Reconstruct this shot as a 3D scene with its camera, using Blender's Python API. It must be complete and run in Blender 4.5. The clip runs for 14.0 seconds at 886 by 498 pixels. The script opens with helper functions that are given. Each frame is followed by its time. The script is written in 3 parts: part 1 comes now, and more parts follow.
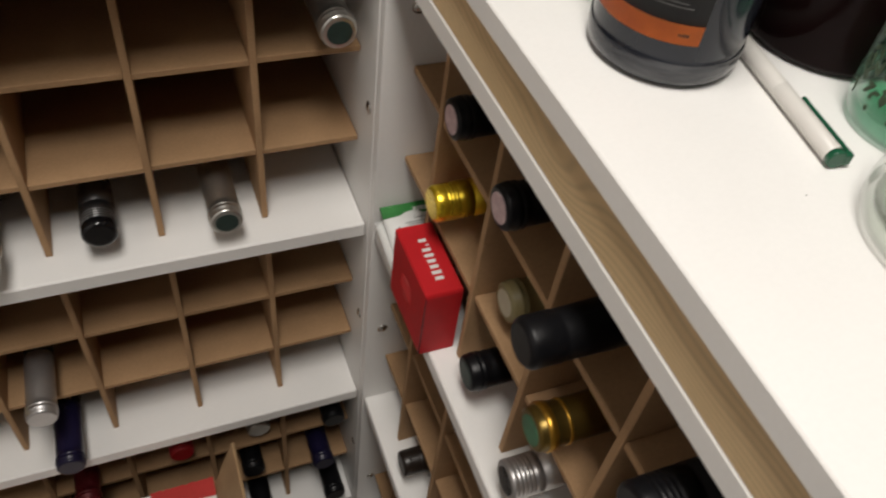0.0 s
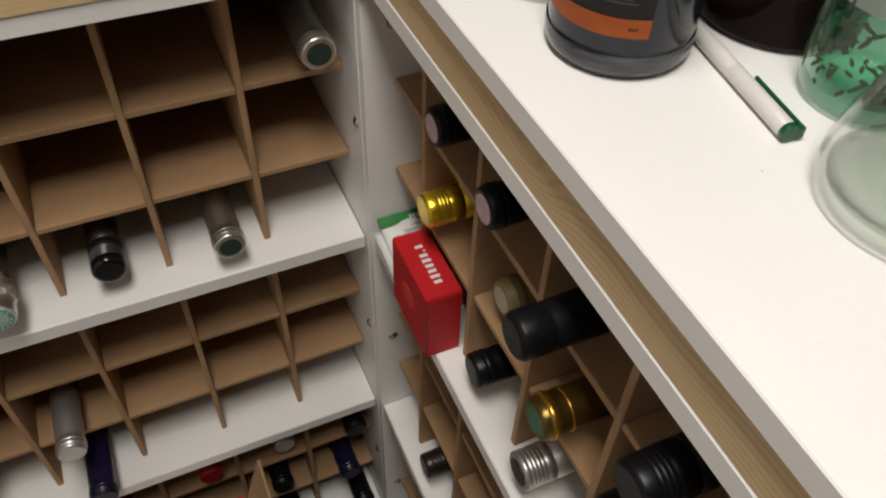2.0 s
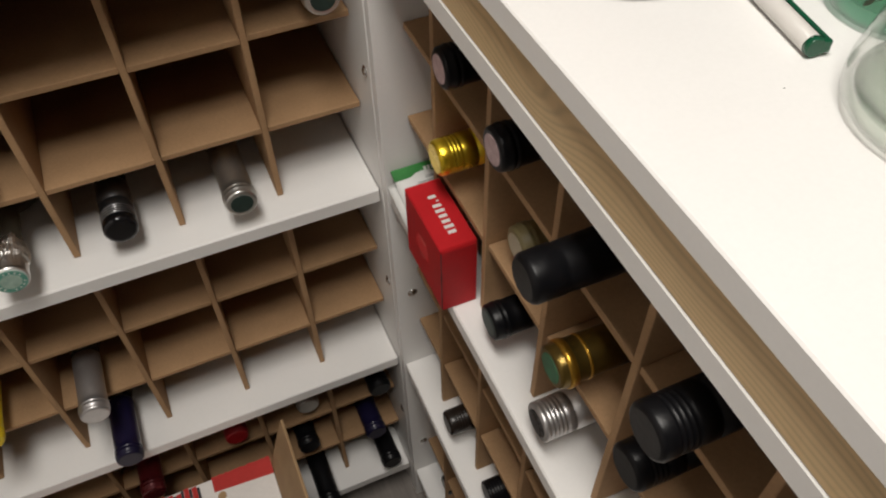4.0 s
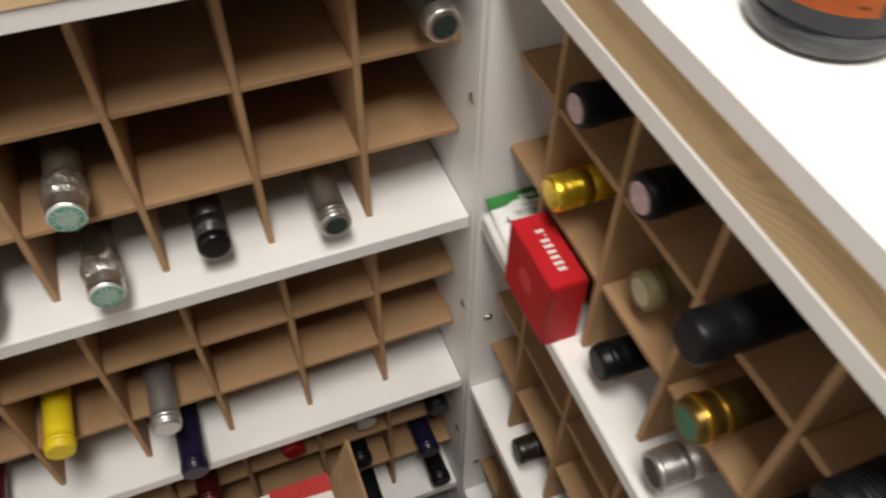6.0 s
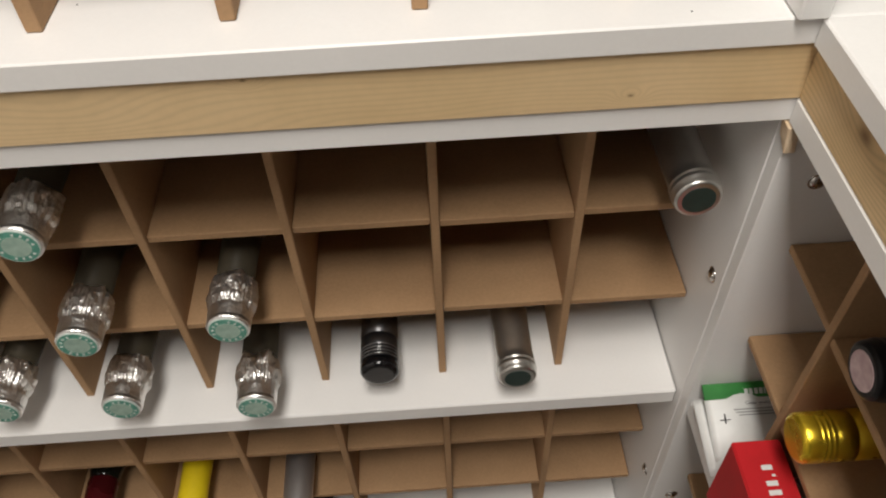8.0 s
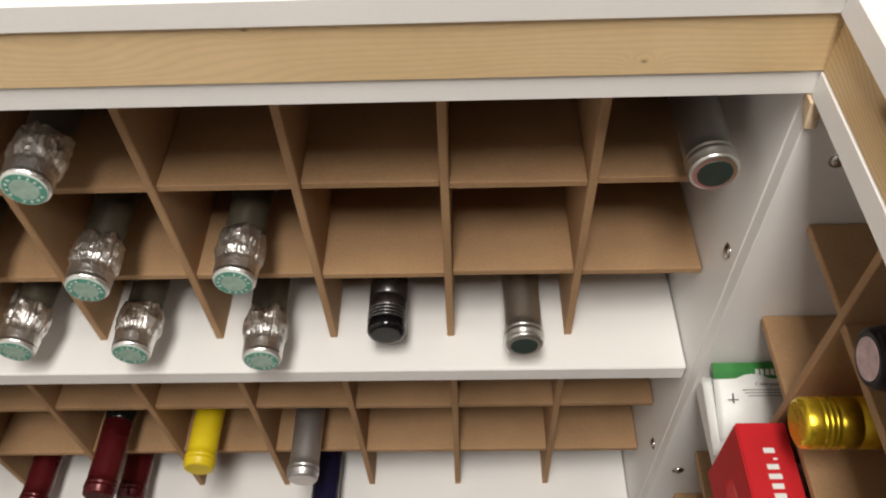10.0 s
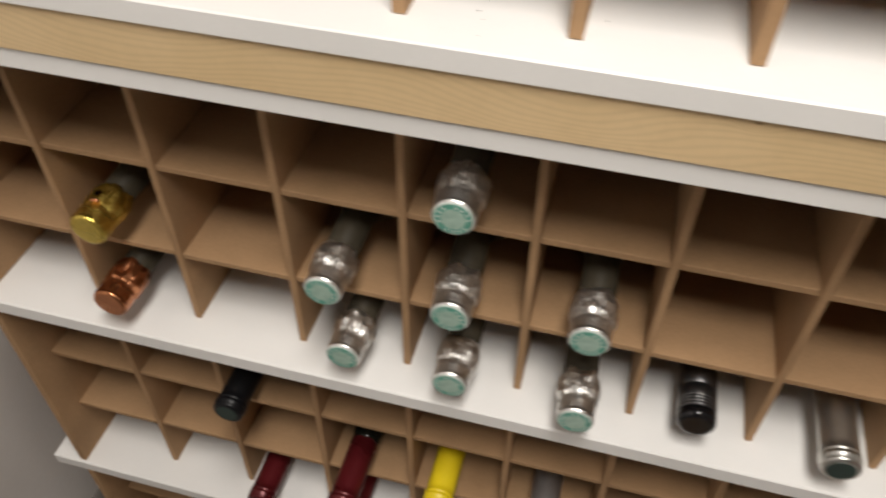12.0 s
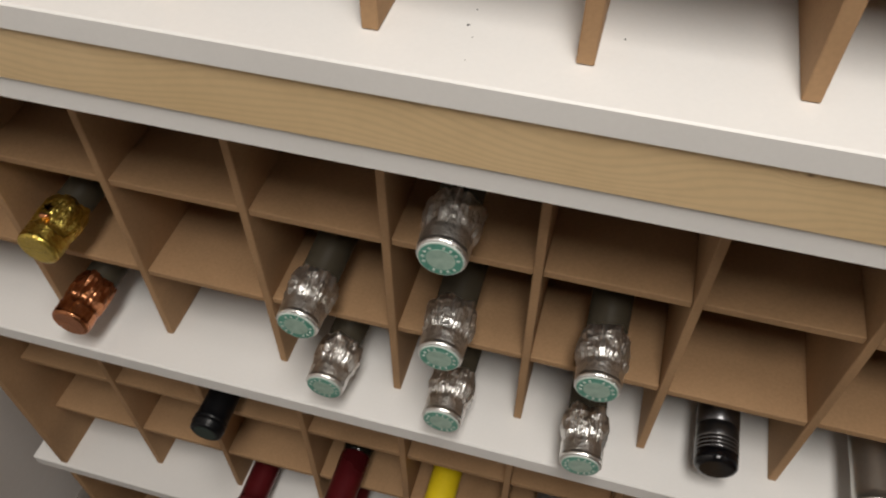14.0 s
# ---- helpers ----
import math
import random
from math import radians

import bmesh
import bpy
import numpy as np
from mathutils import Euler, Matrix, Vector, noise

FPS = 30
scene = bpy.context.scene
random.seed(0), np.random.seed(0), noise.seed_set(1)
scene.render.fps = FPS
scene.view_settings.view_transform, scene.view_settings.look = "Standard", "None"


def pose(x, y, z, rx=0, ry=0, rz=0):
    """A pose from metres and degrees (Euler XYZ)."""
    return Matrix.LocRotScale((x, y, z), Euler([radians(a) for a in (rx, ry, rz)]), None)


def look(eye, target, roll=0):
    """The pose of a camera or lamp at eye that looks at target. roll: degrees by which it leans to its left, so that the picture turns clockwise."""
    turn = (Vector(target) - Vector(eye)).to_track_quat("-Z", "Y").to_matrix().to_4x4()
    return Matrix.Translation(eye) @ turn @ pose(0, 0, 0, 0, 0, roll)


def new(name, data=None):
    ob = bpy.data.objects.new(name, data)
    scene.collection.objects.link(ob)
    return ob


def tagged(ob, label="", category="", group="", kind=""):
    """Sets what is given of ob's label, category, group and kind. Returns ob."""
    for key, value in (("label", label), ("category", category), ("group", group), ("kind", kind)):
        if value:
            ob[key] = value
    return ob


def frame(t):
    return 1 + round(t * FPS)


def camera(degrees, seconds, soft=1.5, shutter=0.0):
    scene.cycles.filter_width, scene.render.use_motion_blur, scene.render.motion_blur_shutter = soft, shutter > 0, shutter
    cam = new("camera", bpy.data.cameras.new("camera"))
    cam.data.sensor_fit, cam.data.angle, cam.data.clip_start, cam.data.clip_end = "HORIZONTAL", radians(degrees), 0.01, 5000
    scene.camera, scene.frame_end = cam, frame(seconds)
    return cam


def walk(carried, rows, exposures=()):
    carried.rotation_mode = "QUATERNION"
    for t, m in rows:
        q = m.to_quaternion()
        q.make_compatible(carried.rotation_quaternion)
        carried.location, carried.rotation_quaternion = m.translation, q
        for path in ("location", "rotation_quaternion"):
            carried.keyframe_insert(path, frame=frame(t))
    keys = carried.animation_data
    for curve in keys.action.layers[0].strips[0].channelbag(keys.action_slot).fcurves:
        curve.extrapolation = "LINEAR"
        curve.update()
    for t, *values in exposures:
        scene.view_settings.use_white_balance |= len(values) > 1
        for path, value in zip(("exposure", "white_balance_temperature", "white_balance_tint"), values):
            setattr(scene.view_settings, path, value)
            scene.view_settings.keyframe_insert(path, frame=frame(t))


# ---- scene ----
cam = camera(58.3, 14.0, soft=2.1, shutter=0.6)
PATH = [
    (0, (-0.183, 0.22, 1.273), (0.438, 1.425, -0.198), 9.0),
    (0.5, (-0.2, 0.216, 1.278), (0.383, 1.408, -0.219), 7.3),
    (1, (-0.201, 0.21, 1.286), (0.388, 1.417, -0.195), 5.9),
    (1.5, (-0.185, 0.204, 1.297), (0.417, 1.435, -0.16), 3.7),
    (2, (-0.173, 0.203, 1.288), (0.412, 1.429, -0.18), 2.3),
    (2.5, (-0.162, 0.207, 1.28), (0.404, 1.402, -0.221), 0.8),
    (5, (-0.16, 0.196, 1.261), (0.291, 1.404, -0.267), -0.8),
    (5.5, (-0.186, 0.22, 1.267), (0.272, 1.427, -0.26), 1.4),
    (6, (-0.224, 0.256, 1.273), (0.252, 1.463, -0.249), 0.6),
    (6.5, (-0.283, 0.31, 1.276), (0.18, 1.528, -0.241), 1.2),
    (7, (-0.261, 0.364, 1.288), (0.069, 1.675, -0.186), -0.0),
    (7.5, (-0.204, 0.407, 1.278), (-0.108, 1.71, -0.237), -2.7),
    (8, (-0.198, 0.407, 1.268), (-0.167, 1.738, -0.225), -2.7),
    (10.5, (-0.177, 0.412, 1.262), (-0.287, 1.662, -0.295), -2.7),
    (11, (-0.221, 0.402, 1.262), (-0.402, 1.691, -0.257), -1.3),
    (11.5, (-0.305, 0.381, 1.28), (-0.583, 1.699, -0.198), 0.4),
    (12, (-0.356, 0.372, 1.279), (-0.699, 1.73, -0.149), 0.9),
    (12.5, (-0.43, 0.394, 1.272), (-0.842, 1.707, -0.179), -0.5),
    (13, (-0.418, 0.426, 1.268), (-0.962, 1.664, -0.205), 0.7),
    (13.5, (-0.38, 0.455, 1.265), (-0.773, 1.679, -0.267), 0.3),
    (14, (-0.366, 0.463, 1.266), (-0.707, 1.715, -0.256), 0.2),
]
EXPOSURES = [(0, -0.88), (0.5, -0.72), (1, -0.8), (2.5, -0.95), (5, -0.66), (6, -0.38), (6.5, -0.25), (7, -0.3), (7.5, -0.82), (8, -0.66), (10.5, -0.3), (11, -0.27), (11.5, -0.27), (12, -0.4), (12.5, -0.46), (13, -0.66), (13.5, -0.83), (14, -0.83)]
walk(cam, [(t, look(eye, target, roll)) for t, eye, target, roll in PATH], EXPOSURES)

# ---- world and lights ----
world = bpy.data.worlds.new("room_air")
scene.world = world
world.use_nodes = True
world.node_tree.nodes["Background"].inputs[0].default_value = (1.0, 0.9, 0.8, 1)
world.node_tree.nodes["Background"].inputs[1].default_value = 0.002


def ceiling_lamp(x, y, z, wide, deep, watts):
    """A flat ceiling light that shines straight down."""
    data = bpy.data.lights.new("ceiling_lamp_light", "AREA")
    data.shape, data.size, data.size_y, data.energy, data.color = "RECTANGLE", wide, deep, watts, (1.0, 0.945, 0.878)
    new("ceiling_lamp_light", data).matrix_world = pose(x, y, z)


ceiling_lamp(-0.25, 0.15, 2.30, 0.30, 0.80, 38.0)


# ---- materials ----
def material(name, base, rough=0.5, metal=0.0, second=None, scale=20.0, stretch=(1, 1, 1), fine=None, bump=0.0, bump_scale=200.0, coat=0.0, amount=1.0, spec=0.5):
    """A surface with two scales of variation: broad stains and a fine grain, and a fine relief."""
    m = bpy.data.materials.new(name)
    m.use_nodes = True
    nt = m.node_tree
    b = nt.nodes["Principled BSDF"]
    b.inputs["Roughness"].default_value, b.inputs["Metallic"].default_value = rough, metal
    b.inputs["Coat Weight"].default_value, b.inputs["Specular IOR Level"].default_value = coat, spec
    co = nt.nodes.new("ShaderNodeTexCoord")
    mp = nt.nodes.new("ShaderNodeMapping")
    mp.inputs["Scale"].default_value = stretch
    nt.links.new(co.outputs["Object"], mp.inputs["Vector"])
    n1 = nt.nodes.new("ShaderNodeTexNoise")
    n1.inputs["Scale"].default_value, n1.inputs["Detail"].default_value = scale, 4
    nt.links.new(mp.outputs[0], n1.inputs["Vector"])
    ramp = nt.nodes.new("ShaderNodeValToRGB")
    second = second or tuple(c * 0.86 for c in base)
    ramp.color_ramp.elements[0].position, ramp.color_ramp.elements[1].position = 0.35, 0.68
    ramp.color_ramp.elements[0].color, ramp.color_ramp.elements[1].color = (*second, 1), (*base, 1)
    nt.links.new(n1.outputs["Fac"], ramp.inputs[0])
    n2 = nt.nodes.new("ShaderNodeTexNoise")
    n2.inputs["Scale"].default_value, n2.inputs["Detail"].default_value = bump_scale, 3
    nt.links.new(mp.outputs[0], n2.inputs["Vector"])
    mix = nt.nodes.new("ShaderNodeMix")
    mix.data_type, mix.blend_type = "RGBA", "MULTIPLY"
    grain = nt.nodes.new("ShaderNodeMapRange")
    grain.inputs[3].default_value, grain.inputs[4].default_value = 1 - 0.22 * (fine or 0), 1 + 0.22 * (fine or 0)
    nt.links.new(n2.outputs["Fac"], grain.inputs[0])
    mix.inputs[0].default_value = amount
    nt.links.new(ramp.outputs[0], mix.inputs[6])
    nt.links.new(grain.outputs[0], mix.inputs[7])
    nt.links.new(mix.outputs[2], b.inputs["Base Color"])
    rr = nt.nodes.new("ShaderNodeMapRange")
    rr.inputs[3].default_value, rr.inputs[4].default_value = max(0.02, rough - 0.08), min(1, rough + 0.08)
    nt.links.new(n1.outputs["Fac"], rr.inputs[0])
    nt.links.new(rr.outputs[0], b.inputs["Roughness"])
    if bump:
        bp = nt.nodes.new("ShaderNodeBump")
        bp.inputs["Strength"].default_value, bp.inputs["Distance"].default_value = bump, 0.001
        nt.links.new(n2.outputs["Fac"], bp.inputs["Height"])
        nt.links.new(bp.outputs[0], b.inputs["Normal"])
    return m


def pine_material(name, along, face, knots, figure=0.11, swirls=()):
    """Planed pine: fine growth lines along a rail, bending round soft knots at (place along, height, reach)."""
    m = material(name, (0.70, 0.52, 0.30), 0.5, second=(0.63, 0.46, 0.25), scale=9, fine=0.25, bump=0.12, bump_scale=160)
    nt = m.node_tree
    b = nt.nodes["Principled BSDF"]

    def math_node(op, a, c=None, d=None):
        n = nt.nodes.new("ShaderNodeMath")
        n.operation = op
        for k, v in enumerate((a, c, d)):
            if v is None:
                continue
            if isinstance(v, (int, float)):
                n.inputs[k].default_value = v
            else:
                nt.links.new(v, n.inputs[k])
        return n.outputs[0]

    co = next(n for n in nt.nodes if n.type == "TEX_COORD")
    xyz = nt.nodes.new("ShaderNodeSeparateXYZ")
    nt.links.new(co.outputs["Object"], xyz.inputs[0])
    u, v = xyz.outputs[along], xyz.outputs["Z"]
    depth = xyz.outputs[face]
    comb = nt.nodes.new("ShaderNodeCombineXYZ")
    nt.links.new(math_node("MULTIPLY", u, 5.0), comb.inputs[0])
    nt.links.new(math_node("MULTIPLY", v, 16.0), comb.inputs[1])
    nt.links.new(math_node("MULTIPLY", depth, 16.0), comb.inputs[2])
    warp = nt.nodes.new("ShaderNodeTexNoise")
    warp.inputs["Scale"].default_value, warp.inputs["Detail"].default_value = 1.0, 2
    nt.links.new(comb.outputs[0], warp.inputs["Vector"])
    phase = math_node("ADD", math_node("MULTIPLY", v, 1500.0), math_node("MULTIPLY", warp.outputs["Fac"], 60.0))
    phase = math_node("ADD", phase, math_node("MULTIPLY", depth, 60.0))
    dark = None
    for n, (place, height, reach) in enumerate((*knots, *swirls)):
        du = math_node("DIVIDE", math_node("SUBTRACT", u, place), reach)
        dv = math_node("DIVIDE", math_node("SUBTRACT", v, height), reach * 0.55)
        d2 = math_node("ADD", math_node("MULTIPLY", du, du), math_node("MULTIPLY", dv, dv))
        hill = math_node("POWER", 2.718, math_node("MULTIPLY", d2, -1.0))
        phase = math_node("ADD", phase, math_node("MULTIPLY", hill, 24.0))
        if n >= len(knots):
            continue
        core = math_node("POWER", 2.718, math_node("MULTIPLY", d2, -28.0))
        dark = core if dark is None else math_node("MAXIMUM", dark, core)
    line = math_node("POWER", math_node("MULTIPLY_ADD", math_node("SINE", phase), 0.5, 0.5), 2.0)
    tone = math_node("MULTIPLY_ADD", line, -figure, 1.05)
    mix = nt.nodes.new("ShaderNodeMix")
    mix.data_type, mix.blend_type = "RGBA", "MULTIPLY"
    mix.inputs[0].default_value = 1
    nt.links.new(b.inputs["Base Color"].links[0].from_socket, mix.inputs[6])
    nt.links.new(tone, mix.inputs[7])
    last = mix.outputs[2]
    if dark is not None:
        brown = nt.nodes.new("ShaderNodeMix")
        brown.data_type = "RGBA"
        nt.links.new(math_node("MULTIPLY", dark, 0.85), brown.inputs[0])
        nt.links.new(last, brown.inputs[6])
        brown.inputs[7].default_value = (0.15, 0.075, 0.03, 1)
        last = brown.outputs[2]
    nt.links.new(last, b.inputs["Base Color"])
    return m


def glass_material(name, colour, gloss=0.85, rough=0.02):
    """Thin blown glass: tinted light passes straight through, and the gloss grows towards the contour."""
    m = bpy.data.materials.new(name)
    m.use_nodes = True
    nt = m.node_tree
    nt.nodes.remove(nt.nodes["Principled BSDF"])
    out = next(n for n in nt.nodes if n.type == "OUTPUT_MATERIAL")
    clear = nt.nodes.new("ShaderNodeBsdfTransparent")
    clear.inputs[0].default_value = (*colour, 1)
    shine = nt.nodes.new("ShaderNodeBsdfGlossy")
    shine.inputs["Roughness"].default_value = rough
    facing = nt.nodes.new("ShaderNodeLayerWeight")
    facing.inputs["Blend"].default_value = 0.5
    curve = nt.nodes.new("ShaderNodeMath")
    curve.operation, curve.inputs[1].default_value = "POWER", 3.0
    nt.links.new(facing.outputs["Facing"], curve.inputs[0])
    level = nt.nodes.new("ShaderNodeMath")
    level.operation, level.inputs[1].default_value, level.inputs[2].default_value = "MULTIPLY_ADD", gloss, 0.035
    nt.links.new(curve.outputs[0], level.inputs[0])
    mix = nt.nodes.new("ShaderNodeMixShader")
    nt.links.new(level.outputs[0], mix.inputs[0])
    nt.links.new(clear.outputs[0], mix.inputs[1])
    nt.links.new(shine.outputs[0], mix.inputs[2])
    nt.links.new(mix.outputs[0], out.inputs["Surface"])
    return m


WHITE = material("white_melamine", (0.84, 0.832, 0.815), 0.42, second=(0.80, 0.792, 0.775), scale=7, fine=0.12, bump=0.05, bump_scale=420)
WALL = material("wall_paint", (0.80, 0.765, 0.74), 0.8, second=(0.75, 0.715, 0.69), scale=4, fine=0.15, bump=0.25, bump_scale=160)
# Unseen room surfaces: colour set dark so that less light bounces into the cells.
UNSEEN_DARK = material("unseen_wall_darkened", (0.275, 0.255, 0.235), 0.85, second=(0.235, 0.217, 0.198), scale=4, fine=0.15, bump=0.2, bump_scale=160)
MDF = material("raw_mdf", (0.437, 0.272, 0.147), 0.75, second=(0.354, 0.218, 0.116), scale=14, fine=0.7, bump=0.15, bump_scale=420, spec=0.2)
PINE_X = pine_material("pine_along_x", "X", "Y", [(-0.092, 1.0165, 0.008), (-0.283, 1.040, 0.008)], 0.085, [(-0.395, 1.028, 0.060), (-0.62, 1.012, 0.080)])
PINE_Y = pine_material("pine_along_y", "Y", "X", [(0.6663, 1.0335, 0.034)], 0.17, [(0.545, 1.036, 0.050), (0.47, 1.018, 0.045)])
BARE_PINE = material("split_bare_pine", (0.72, 0.58, 0.42), 0.7, second=(0.60, 0.44, 0.28), scale=120, fine=0.6, bump=0.6, bump_scale=300)
STEEL = material("bright_steel", (0.62, 0.60, 0.57), 0.25, 1.0, fine=0.3)
SILVER = material("satin_silver_capsule", (0.66, 0.655, 0.625), 0.30, 0.95, second=(0.55, 0.545, 0.515), scale=30, fine=0.3, bump=0.1)
FOIL = material("crumpled_silver_foil", (0.97, 0.965, 0.945), 0.34, 1.0, second=(0.86, 0.855, 0.835), scale=60, fine=0.4, bump=0.6, bump_scale=420)
GOLD_FOIL = material("gold_foil", (0.86, 0.68, 0.17), 0.27, 1.0, second=(0.70, 0.52, 0.10), scale=40, fine=0.5, bump=0.9, bump_scale=420)
COPPER_FOIL = material("copper_foil", (0.72, 0.32, 0.16), 0.26, 1.0, second=(0.55, 0.22, 0.10), scale=40, fine=0.5, bump=0.5, bump_scale=150)
GOLD_CAP = material("gold_screwcap", (0.85, 0.62, 0.05), 0.28, 0.85, second=(0.75, 0.52, 0.03), scale=30, fine=0.3)
PEWTER = material("dark_pewter_screwcap", (0.15, 0.15, 0.157), 0.28, 0.95, second=(0.10, 0.10, 0.105), scale=30, fine=0.4)
BLACK_CAP = material("black_capsule", (0.006, 0.006, 0.007), 0.36, second=(0.004, 0.004, 0.005), scale=30, fine=0.4, bump=0.15, spec=0.22)
RING_GREY = material("grey_metal_ring", (0.34, 0.34, 0.345), 0.3, 0.95, fine=0.3)
BLACK_GLOSS = material("glossy_black_plastic", (0.006, 0.006, 0.007), 0.16, second=(0.004, 0.004, 0.005), scale=30, fine=0.3)
LEAF_GREEN = material("green_end_disc", (0.05, 0.20, 0.10), 0.4, second=(0.03, 0.13, 0.06), scale=120, fine=0.6)
DARK_GREEN = material("dark_green_disc", (0.020, 0.042, 0.035), 0.4, second=(0.013, 0.030, 0.025), scale=120, fine=0.6)
GREEN_DISC = material("pale_green_disc", (0.40, 0.54, 0.46), 0.4, second=(0.29, 0.43, 0.36), scale=160, fine=0.5)
GREEN_RING = material("green_ring", (0.115, 0.35, 0.27), 0.45, second=(0.09, 0.29, 0.22), scale=200, fine=0.4)
WHITE_DISC = material("white_disc", (0.63, 0.70, 0.655), 0.5, fine=0.4)
NAVY = material("navy_capsule", (0.010, 0.008, 0.034), 0.3, second=(0.006, 0.005, 0.020), scale=30, fine=0.4, spec=0.35)
WINE_RED = material("wine_red_capsule", (0.115, 0.010, 0.014), 0.28, 0.35, second=(0.07, 0.006, 0.008), scale=30, fine=0.4)
YELLOW = material("yellow_capsule", (0.78, 0.60, 0.015), 0.4, second=(0.70, 0.52, 0.01), scale=30, fine=0.3)
RED_CAP = material("bright_red_capsule", (0.32, 0.010, 0.014), 0.35, fine=0.3)
AMBER_FOIL = material("amber_gold_ring", (0.60, 0.34, 0.05), 0.3, 0.9, second=(0.48, 0.26, 0.035), scale=40, fine=0.4)
OLIVE_GOLD = material("olive_gold_foil", (0.22, 0.145, 0.035), 0.32, 0.8, second=(0.15, 0.10, 0.025), scale=40, fine=0.5, bump=0.3, bump_scale=150)
BROWN_CAP = material("brown_black_capsule", (0.018, 0.012, 0.009), 0.34, second=(0.012, 0.008, 0.006), scale=40, fine=0.4, spec=0.4)
SATIN = material("satin_silver_paint", (0.58, 0.57, 0.57), 0.35, 0.85, second=(0.50, 0.49, 0.49), scale=30, fine=0.3)
OLIVE = material("olive_wax", (0.24, 0.20, 0.09), 0.5, second=(0.18, 0.15, 0.07), scale=40, fine=0.4)
CREAM = material("cream_disc", (0.50, 0.45, 0.33), 0.6, fine=0.4)
PINK = material("pinkish_disc", (0.55, 0.42, 0.42), 0.5, second=(0.40, 0.27, 0.28), scale=160, fine=0.6)
GLASS_DARK = material("dark_bottle_glass", (0.010, 0.011, 0.008), 0.09, second=(0.007, 0.008, 0.006), scale=20, spec=0.35)
GLASS_GREEN = material("green_bottle_glass", (0.060, 0.050, 0.034), 0.45, second=(0.042, 0.035, 0.024), scale=20, spec=0.10)
GLASS_GREY = material("grey_green_bottle_glass", (0.06, 0.062, 0.052), 0.2, second=(0.04, 0.042, 0.036), scale=20, coat=0.5)
GLASS_BLUE = material("black_blue_glass", (0.014, 0.017, 0.026), 0.12, second=(0.009, 0.011, 0.017), scale=16, spec=0.45)
# The pale second colour paints the reflections inside the thick glass base.
SMOKY = material("smoky_glass_painted_reflections", (0.010, 0.012, 0.018), 0.12, second=(0.07, 0.072, 0.078), scale=45, stretch=(1, 1, 6), fine=0.3, spec=0.5)
GLASS_BROWN = material("black_brown_glass", (0.012, 0.005, 0.005), 0.06, second=(0.009, 0.004, 0.004), scale=16, spec=0.06)
CLEAR = glass_material("clear_glass", (0.975, 0.985, 0.972))
THICK = glass_material("thick_clear_glass", (0.93, 0.955, 0.93))
MINT = glass_material("pale_mint_glass", (0.86, 0.96, 0.915))
MINT_BASE = glass_material("mint_green_glass_base", (0.66, 0.92, 0.80))
LEAF_PRINT = material("dark_leaf_print", (0.045, 0.065, 0.032), 0.5, second=(0.03, 0.05, 0.025), scale=90, fine=0.4)
BOTTLE_GREEN = glass_material("deep_green_glass", (0.30, 0.55, 0.36))
GREEN_CLEAR = glass_material("green_tinted_glass", (0.84, 0.92, 0.85))
RED_CARD = material("red_card", (0.50, 0.010, 0.016), 0.6, second=(0.42, 0.008, 0.012), scale=25, fine=0.3, spec=0.3)
RED_PRINT = material("faded_red_print", (0.56, 0.10, 0.09), 0.5, fine=0.3)
CARD = material("brown_cardboard", (0.38, 0.25, 0.13), 0.8, second=(0.32, 0.20, 0.10), scale=30, fine=0.5, bump=0.2)
CARD_WHITE = material("white_coated_card", (0.76, 0.73, 0.70), 0.5, second=(0.70, 0.67, 0.64), scale=12, fine=0.3)
CARD_RED = material("red_printed_card", (0.52, 0.035, 0.03), 0.5, second=(0.42, 0.025, 0.02), scale=18, fine=0.4)
INK = material("black_ink", (0.03, 0.03, 0.035), 0.5, fine=0.3)
GREY_INK = material("grey_ink", (0.30, 0.30, 0.30), 0.5, fine=0.3)
ORANGE = material("orange_print", (0.90, 0.23, 0.03), 0.45, second=(0.80, 0.18, 0.02), scale=70, fine=0.4)
BLACK_LABEL = material("black_paper_label", (0.014, 0.014, 0.015), 0.45, fine=0.4)
PEN_WHITE = material("white_pen_plastic", (0.72, 0.70, 0.66), 0.35, fine=0.15)
PEN_GREEN = material("green_pen_plastic", (0.008, 0.085, 0.040), 0.25, fine=0.2)
PACK_GREEN = material("green_printed_foil_pack", (0.035, 0.22, 0.045), 0.35, second=(0.025, 0.17, 0.035), scale=40, fine=0.3)
PACK_WHITE = material("white_printed_foil_pack", (0.74, 0.75, 0.73), 0.4, fine=0.2)
CARPET = material("grey_woodgrain_floor", (0.27, 0.245, 0.22), 0.6, second=(0.17, 0.15, 0.135), scale=5, stretch=(10, 1.2, 1), fine=0.7, bump=0.3, bump_scale=40)


# ---- mesh helpers ----
def box_bm(x0, y0, z0, x1, y1, z1, bevel=0.0, segments=1):
    bm = bmesh.new()
    bmesh.ops.create_cube(bm, size=1)
    for v in bm.verts:
        v.co = Vector(((x0 + x1) / 2 + v.co.x * (x1 - x0), (y0 + y1) / 2 + v.co.y * (y1 - y0), (z0 + z1) / 2 + v.co.z * (z1 - z0)))
    if bevel:
        bmesh.ops.bevel(bm, geom=list(bm.edges), offset=bevel, segments=segments, affect="EDGES")
    return bm


